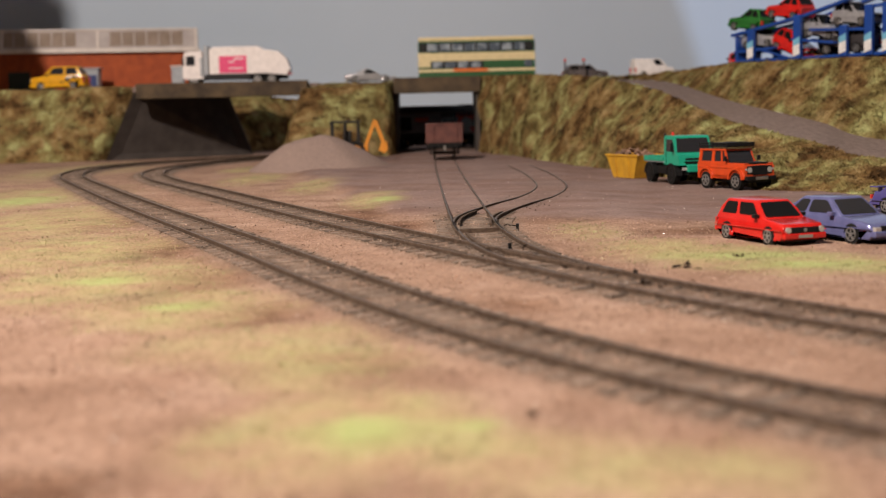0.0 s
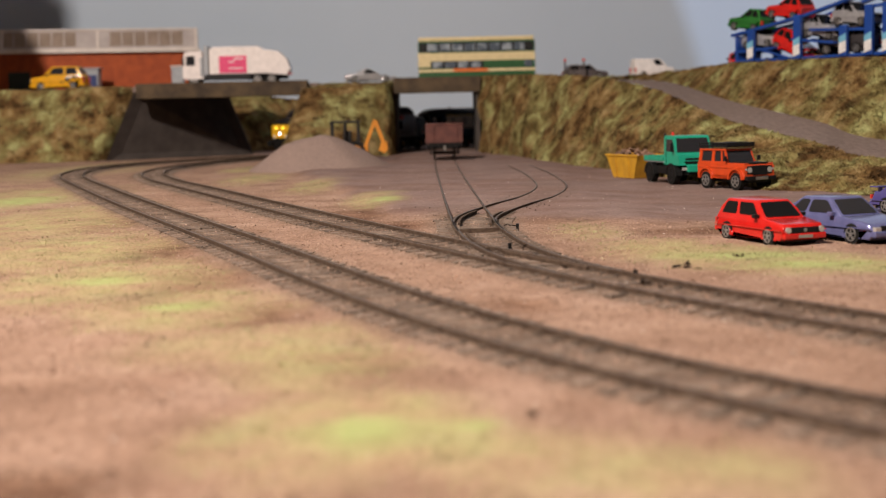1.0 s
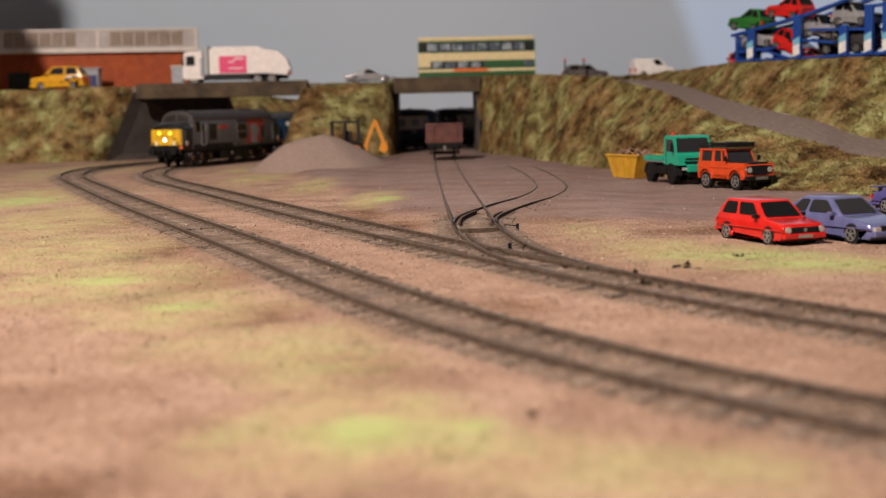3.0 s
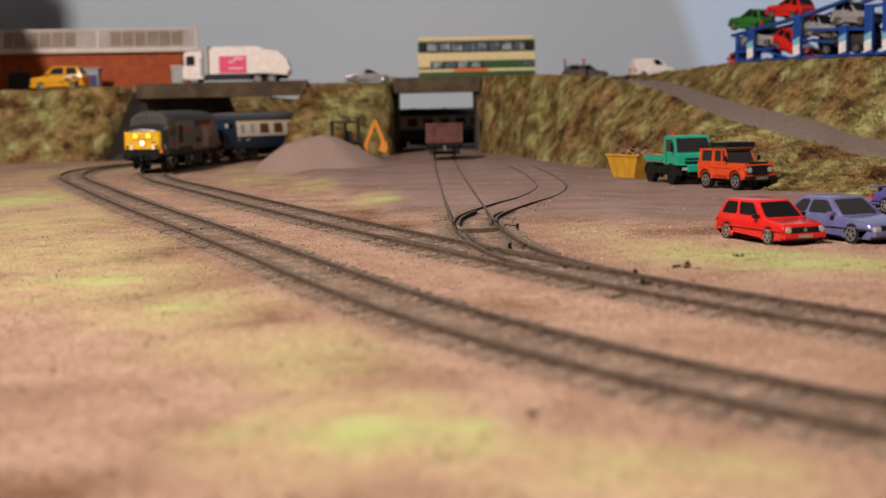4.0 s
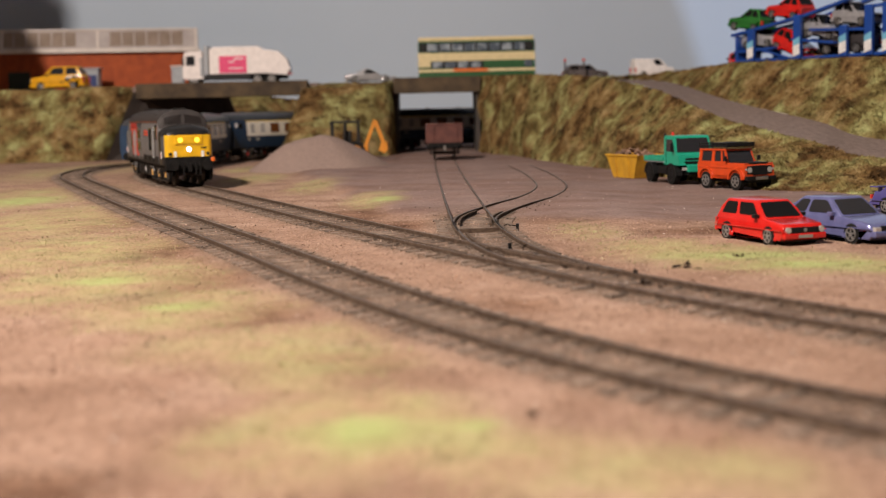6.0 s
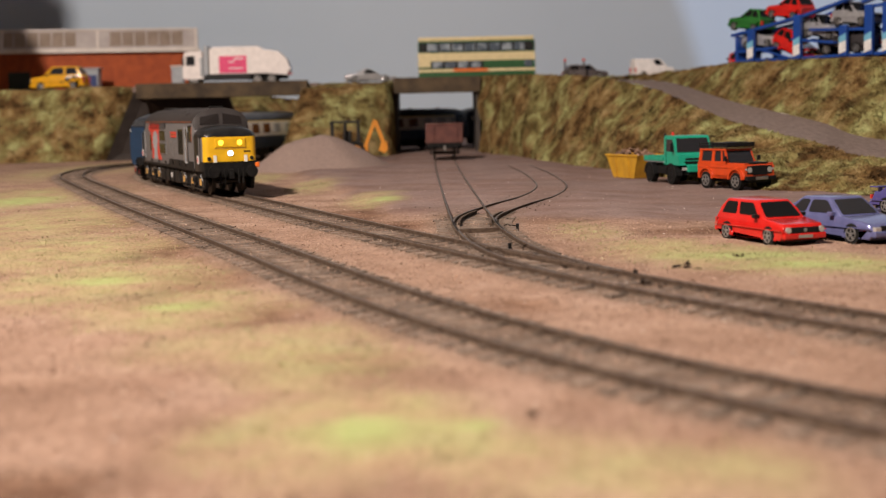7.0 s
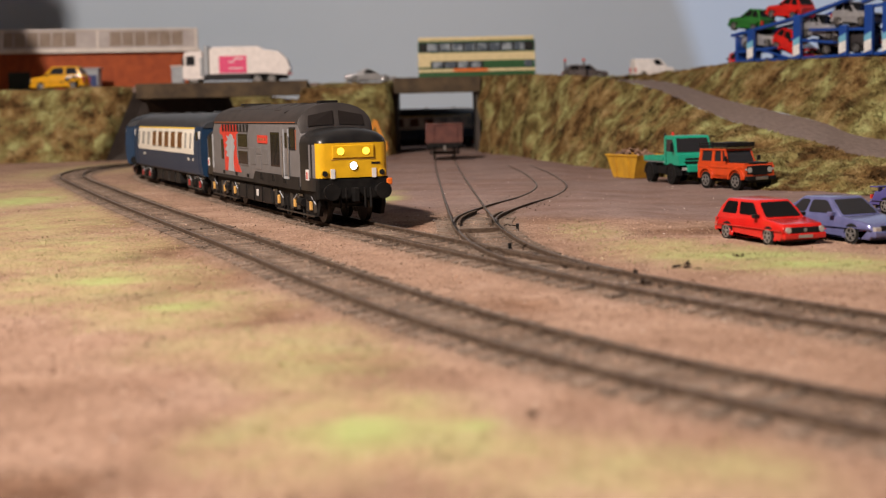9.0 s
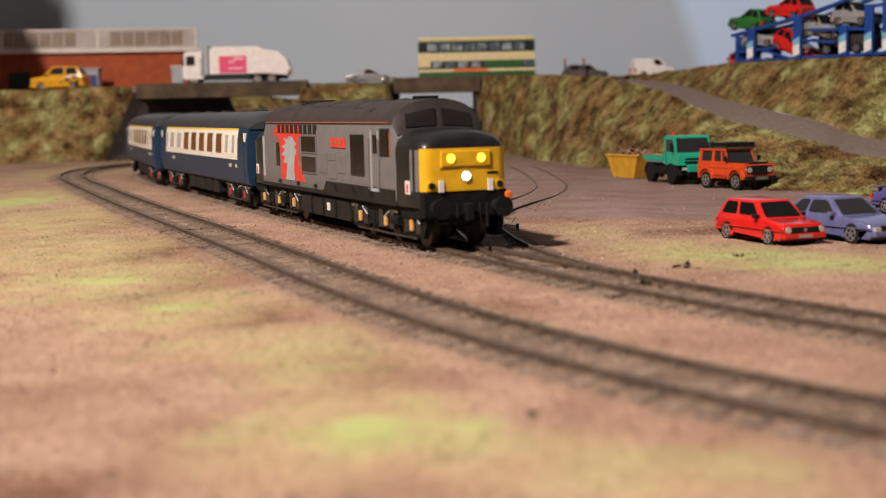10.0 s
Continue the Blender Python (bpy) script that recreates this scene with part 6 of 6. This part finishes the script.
def stuff_mat(name, cols, rough=0.9):
    m = bpy.data.materials.new(name)
    m.use_nodes = True
    nt = m.node_tree
    b = nt.nodes["Principled BSDF"]
    b.inputs["Roughness"].default_value = rough
    b.inputs["Specular IOR Level"].default_value = 0.2
    g = nt.nodes.new("ShaderNodeNewGeometry")
    r = nt.nodes.new("ShaderNodeValToRGB")
    e = r.color_ramp.elements
    while len(e) < len(cols):
        e.new(0.5)
    for i, (el, c) in enumerate(zip(e, cols)):
        el.position, el.color = i / (len(cols) - 1), (*c, 1)
    nt.links.new(g.outputs["Random Per Island"], r.inputs[0])
    tc = nt.nodes.new("ShaderNodeTexCoord")
    n = nt.nodes.new("ShaderNodeTexNoise")
    n.inputs["Scale"].default_value, n.inputs["Detail"].default_value = 45, 4
    nt.links.new(tc.outputs["Object"], n.inputs["Vector"])
    mr = nt.nodes.new("ShaderNodeMapRange")
    mr.inputs["From Min"].default_value, mr.inputs["From Max"].default_value = 0.35, 0.65
    mr.inputs["To Min"].default_value, mr.inputs["To Max"].default_value = 0.6, 1.35
    nt.links.new(n.outputs["Fac"], mr.inputs["Value"])
    h = nt.nodes.new("ShaderNodeHueSaturation")
    nt.links.new(mr.outputs[0], h.inputs["Value"])
    nt.links.new(r.outputs[0], h.inputs["Color"])
    nt.links.new(h.outputs[0], b.inputs["Base Color"])
    return m


def stuff(name, verts, faces, material, label, category):
    me = bpy.data.meshes.new(name)
    me.from_pydata(verts, [], faces)
    me.materials.append(material)
    return tagged(new(name, me), label, category, "", "stuff")


def blade(verts, faces, p, h, w, lean, rng):
    a, l = rng.uniform(0, 6.283), rng.uniform(0, lean)
    b = rng.uniform(0, 6.283)
    dx, dy = math.cos(a) * w, math.sin(a) * w
    tx, ty = math.cos(b) * l * h, math.sin(b) * l * h
    i = len(verts)
    x, y, z = p
    verts += [((x - dx) * MM, (y - dy) * MM, z * MM), ((x + dx) * MM, (y + dy) * MM, z * MM), ((x + tx) * MM, (y + ty) * MM, (z + h) * MM)]
    faces.append((i, i + 1, i + 2))


def flake(verts, faces, p, size, rng):
    """A crumb of foam: a squashed, irregular four-sided piece."""
    i = len(verts)
    for k in range(4):
        d = Vector((rng.gauss(0, 1), rng.gauss(0, 1), rng.gauss(0, 0.8))).normalized() * size * rng.uniform(0.5, 1)
        verts.append(tuple((Vector(p) + d) * MM))
    faces += [(i, i + 1, i + 2), (i, i + 2, i + 3), (i, i + 3, i + 1), (i + 1, i + 3, i + 2)]


def ground_cover():
    rng = random.Random(21)
    v, f = [], []
    for cx, cy, rx, ry, wgt in PATCHES:
        n = int(min(5000, rx * ry * 2.2))
        for _ in range(n):
            x, y = cx + rng.gauss(0, 0.6) * rx, cy + rng.gauss(0, 0.6) * ry
            if y < 105 or rng.random() > grass_amount(x, y) or track_bed(x, y) > 0.2 or yard_amount(x, y) > 0.6:
                continue
            z = ground_height(x, y)[0]
            for _ in range(2):
                blade(v, f, (x + rng.gauss(0, 0.8), y + rng.gauss(0, 0.8), z), rng.uniform(0.35, 1.1), rng.uniform(0.10, 0.22), 2.2, rng)
    stuff("static_grass", v, f, stuff_mat("static_grass_fibre", [(0.43, 0.335, 0.215), (0.38, 0.30, 0.17), (0.38, 0.37, 0.185), (0.28, 0.32, 0.13), (0.47, 0.40, 0.27)]), "short pale green and straw static grass fibres", "grass")
    v, f = [], []
    for _ in range(75000):
        y = 150 + 1050 * rng.random() ** 1.25
        x = rng.uniform(-0.36, 0.345) * y
        z, ya, be = ground_height(x, y)
        if (ya > 0.5 and rng.random() > 0.07) or (grass_amount(x, y) > 0.5 and rng.random() > 0.35):
            continue
        flake(v, f, (x, y, z + 0.12), rng.uniform(0.22, 0.6) * (1.5 if rng.random() < 0.03 else 1), rng)
    stuff("grit", v, f, stuff_mat("sandy_grit", [(0.40, 0.265, 0.197), (0.29, 0.185, 0.133), (0.47, 0.335, 0.26), (0.16, 0.10, 0.07), (0.37, 0.245, 0.182), (0.54, 0.42, 0.345)]), "loose sandy grit and small stones", "grit")
    # dark crumbs lying about
    v, f = [], []
    for x, y, s in ((53, 355, 1.7), (57, 351, 1.3), (14, 212, 1.0), (37, 398, 1.4), (27, 455, 1.6), (-105, 560, 1.1), (-101, 565, 0.8), (-86, 485, 0.8), (72, 402, 2.0), (75, 399, 1.5), (28, 550, 1.8), (93, 425, 1.6)):
        z = ground_height(x, y)[0]
        for _ in range(5):
            flake(v, f, (x + rng.gauss(0, 0.6) * s, y + rng.gauss(0, 0.6) * s, z + rng.uniform(0, 0.7) * s), s, rng)
    for line, off, s0, s1, n in ((LINE_B, -17, 120, 620, 60), (LINE_B, 17, 120, 620, 40), (LINE_A, 17, 60, 600, 70), (SPUR, 13, 110, 300, 70), (SPUR, -13, 110, 300, 70), (SIDING, 14, 60, 330, 50)):
        for _ in range(n):
            _, x, y, a = at(line, rng.uniform(s0, s1))
            o = off + rng.gauss(0, 3.0)
            x, y = x - math.sin(a) * o, y + math.cos(a) * o
            flake(v, f, (x, y, ground_height(x, y)[0] + 0.2), rng.uniform(0.25, 0.75), rng)
    stuff("dark_crumbs", v, f, stuff_mat("dark_peat", [(0.02, 0.014, 0.01), (0.05, 0.03, 0.02), (0.03, 0.022, 0.016)]), "dark peaty crumbs lying on the ground", "debris")
    # white glossy crumbs stand in for specular sparkles of the ground
    v, f = [], []
    for _ in range(260):
        y = 150 + 800 * rng.random() ** 1.3
        x = rng.uniform(-0.33, 0.30) * y
        z = ground_height(x, y)[0]
        flake(v, f, (x, y, z + 0.35), rng.uniform(0.25, 0.5), rng)
    stuff("pale_crumbs", v, f, mat("white_glint_crumb", (0.85, 0.80, 0.74), 0.15, spec=0.9), "tiny glossy white crumbs added as glints on the ground", "debris")


def bank_cover():
    rng = random.Random(33)
    foam, straw = ([], []), ([], [])
    for name, dens in (("embankment_front", 60000), ("embankment_upper", 30000), ("embankment_middle", 18000), ("embankment_left", 20000), ("embankment_far", 2500)):
        me = bpy.data.objects[name].data
        co = [tuple(c / MM for c in vv.co) for vv in me.vertices]
        polys = [p for p in me.polygons if co[p.vertices[0]][2] < 88 and abs(p.normal.z) < 0.985 and -420 < co[p.vertices[0]][0] * 900 / max(co[p.vertices[0]][1], 300) < 380]
        area = np.cumsum([p.area for p in polys])
        for r in np.sort(np.random.RandomState(4).rand(dens)) * area[-1]:
            p = polys[min(int(np.searchsorted(area, r)), len(polys) - 1)]
            a, b = Vector(co[p.vertices[0]]), Vector(co[p.vertices[1]])
            c, d = Vector(co[p.vertices[2]]), Vector(co[p.vertices[3]])
            q = a.lerp(b, rng.random()).lerp(d.lerp(c, rng.random()), rng.random())
            clump = 0.5 + noise.fractal(q * 0.07 + Vector((1, 9, 4)), 1.0, 2.0, 3)
            flake(*foam, tuple(q + Vector((0, -0.4, 0.4 + 1.2 * max(0.0, clump - 0.6)))), rng.uniform(0.35, 0.8) * (0.8 + max(0.0, clump)), rng)
            if rng.random() < 0.9:
                blade(*straw, tuple(q), rng.uniform(0.9, 2.6), 0.11, 1.6, rng)
    stuff("foam_scatter", *foam, bank_mat("foam_scatter_crumb", 1.05, True), "brown, straw and green foam scatter on the banks", "scatter")
    stuff("straw_fibres", *straw, bank_mat("straw_fibre", 1.3, True), "thin dry grass fibres on the banks", "grass")


ground_cover()
bank_cover()
# ---- the train: how it runs ----


def on_line(s, back):
    """Pose of a vehicle whose leading bogie stands at s and the trailing one back millimetres behind."""
    _, x, y, a = at(LINE_A, s)
    _, u, v, b = at(LINE_A, s + back)
    h = math.atan2(y - v, x - u)
    return pose((x + u) / 2 * MM, (y + v) / 2 * MM, 0, 0, 0, DEG(h)), h, a + math.pi, b + math.pi


def train_s(t):
    return 127.0 - 118.77 * (t - 10) + 0.3346 * ((t - 5) ** 2 - 25)


def motions():
    for ob, lead, back in TRAIN:
        rows, r1, r2 = [], [], []
        for i in range(41):
            t = i * 0.25
            m, h, a, b = on_line(train_s(t) + lead, back)
            rows.append((t, m))
            for r, c, ang in ((r1, 0.5, a), (r2, -0.5, b)):
                r.append((t, pose(c * back / FIT * MM, 0, 0, 0, 0, (DEG(ang - h) + 180) % 360 - 180)))
        ob.scale = (FIT, FIT, 0.985)
        walk(ob, rows)
        bogies = [c for c in ob.children if c.name.startswith("bogie")]
        for bo, r in zip(bogies, (r1, r2)):
            walk(bo, r)


motions()
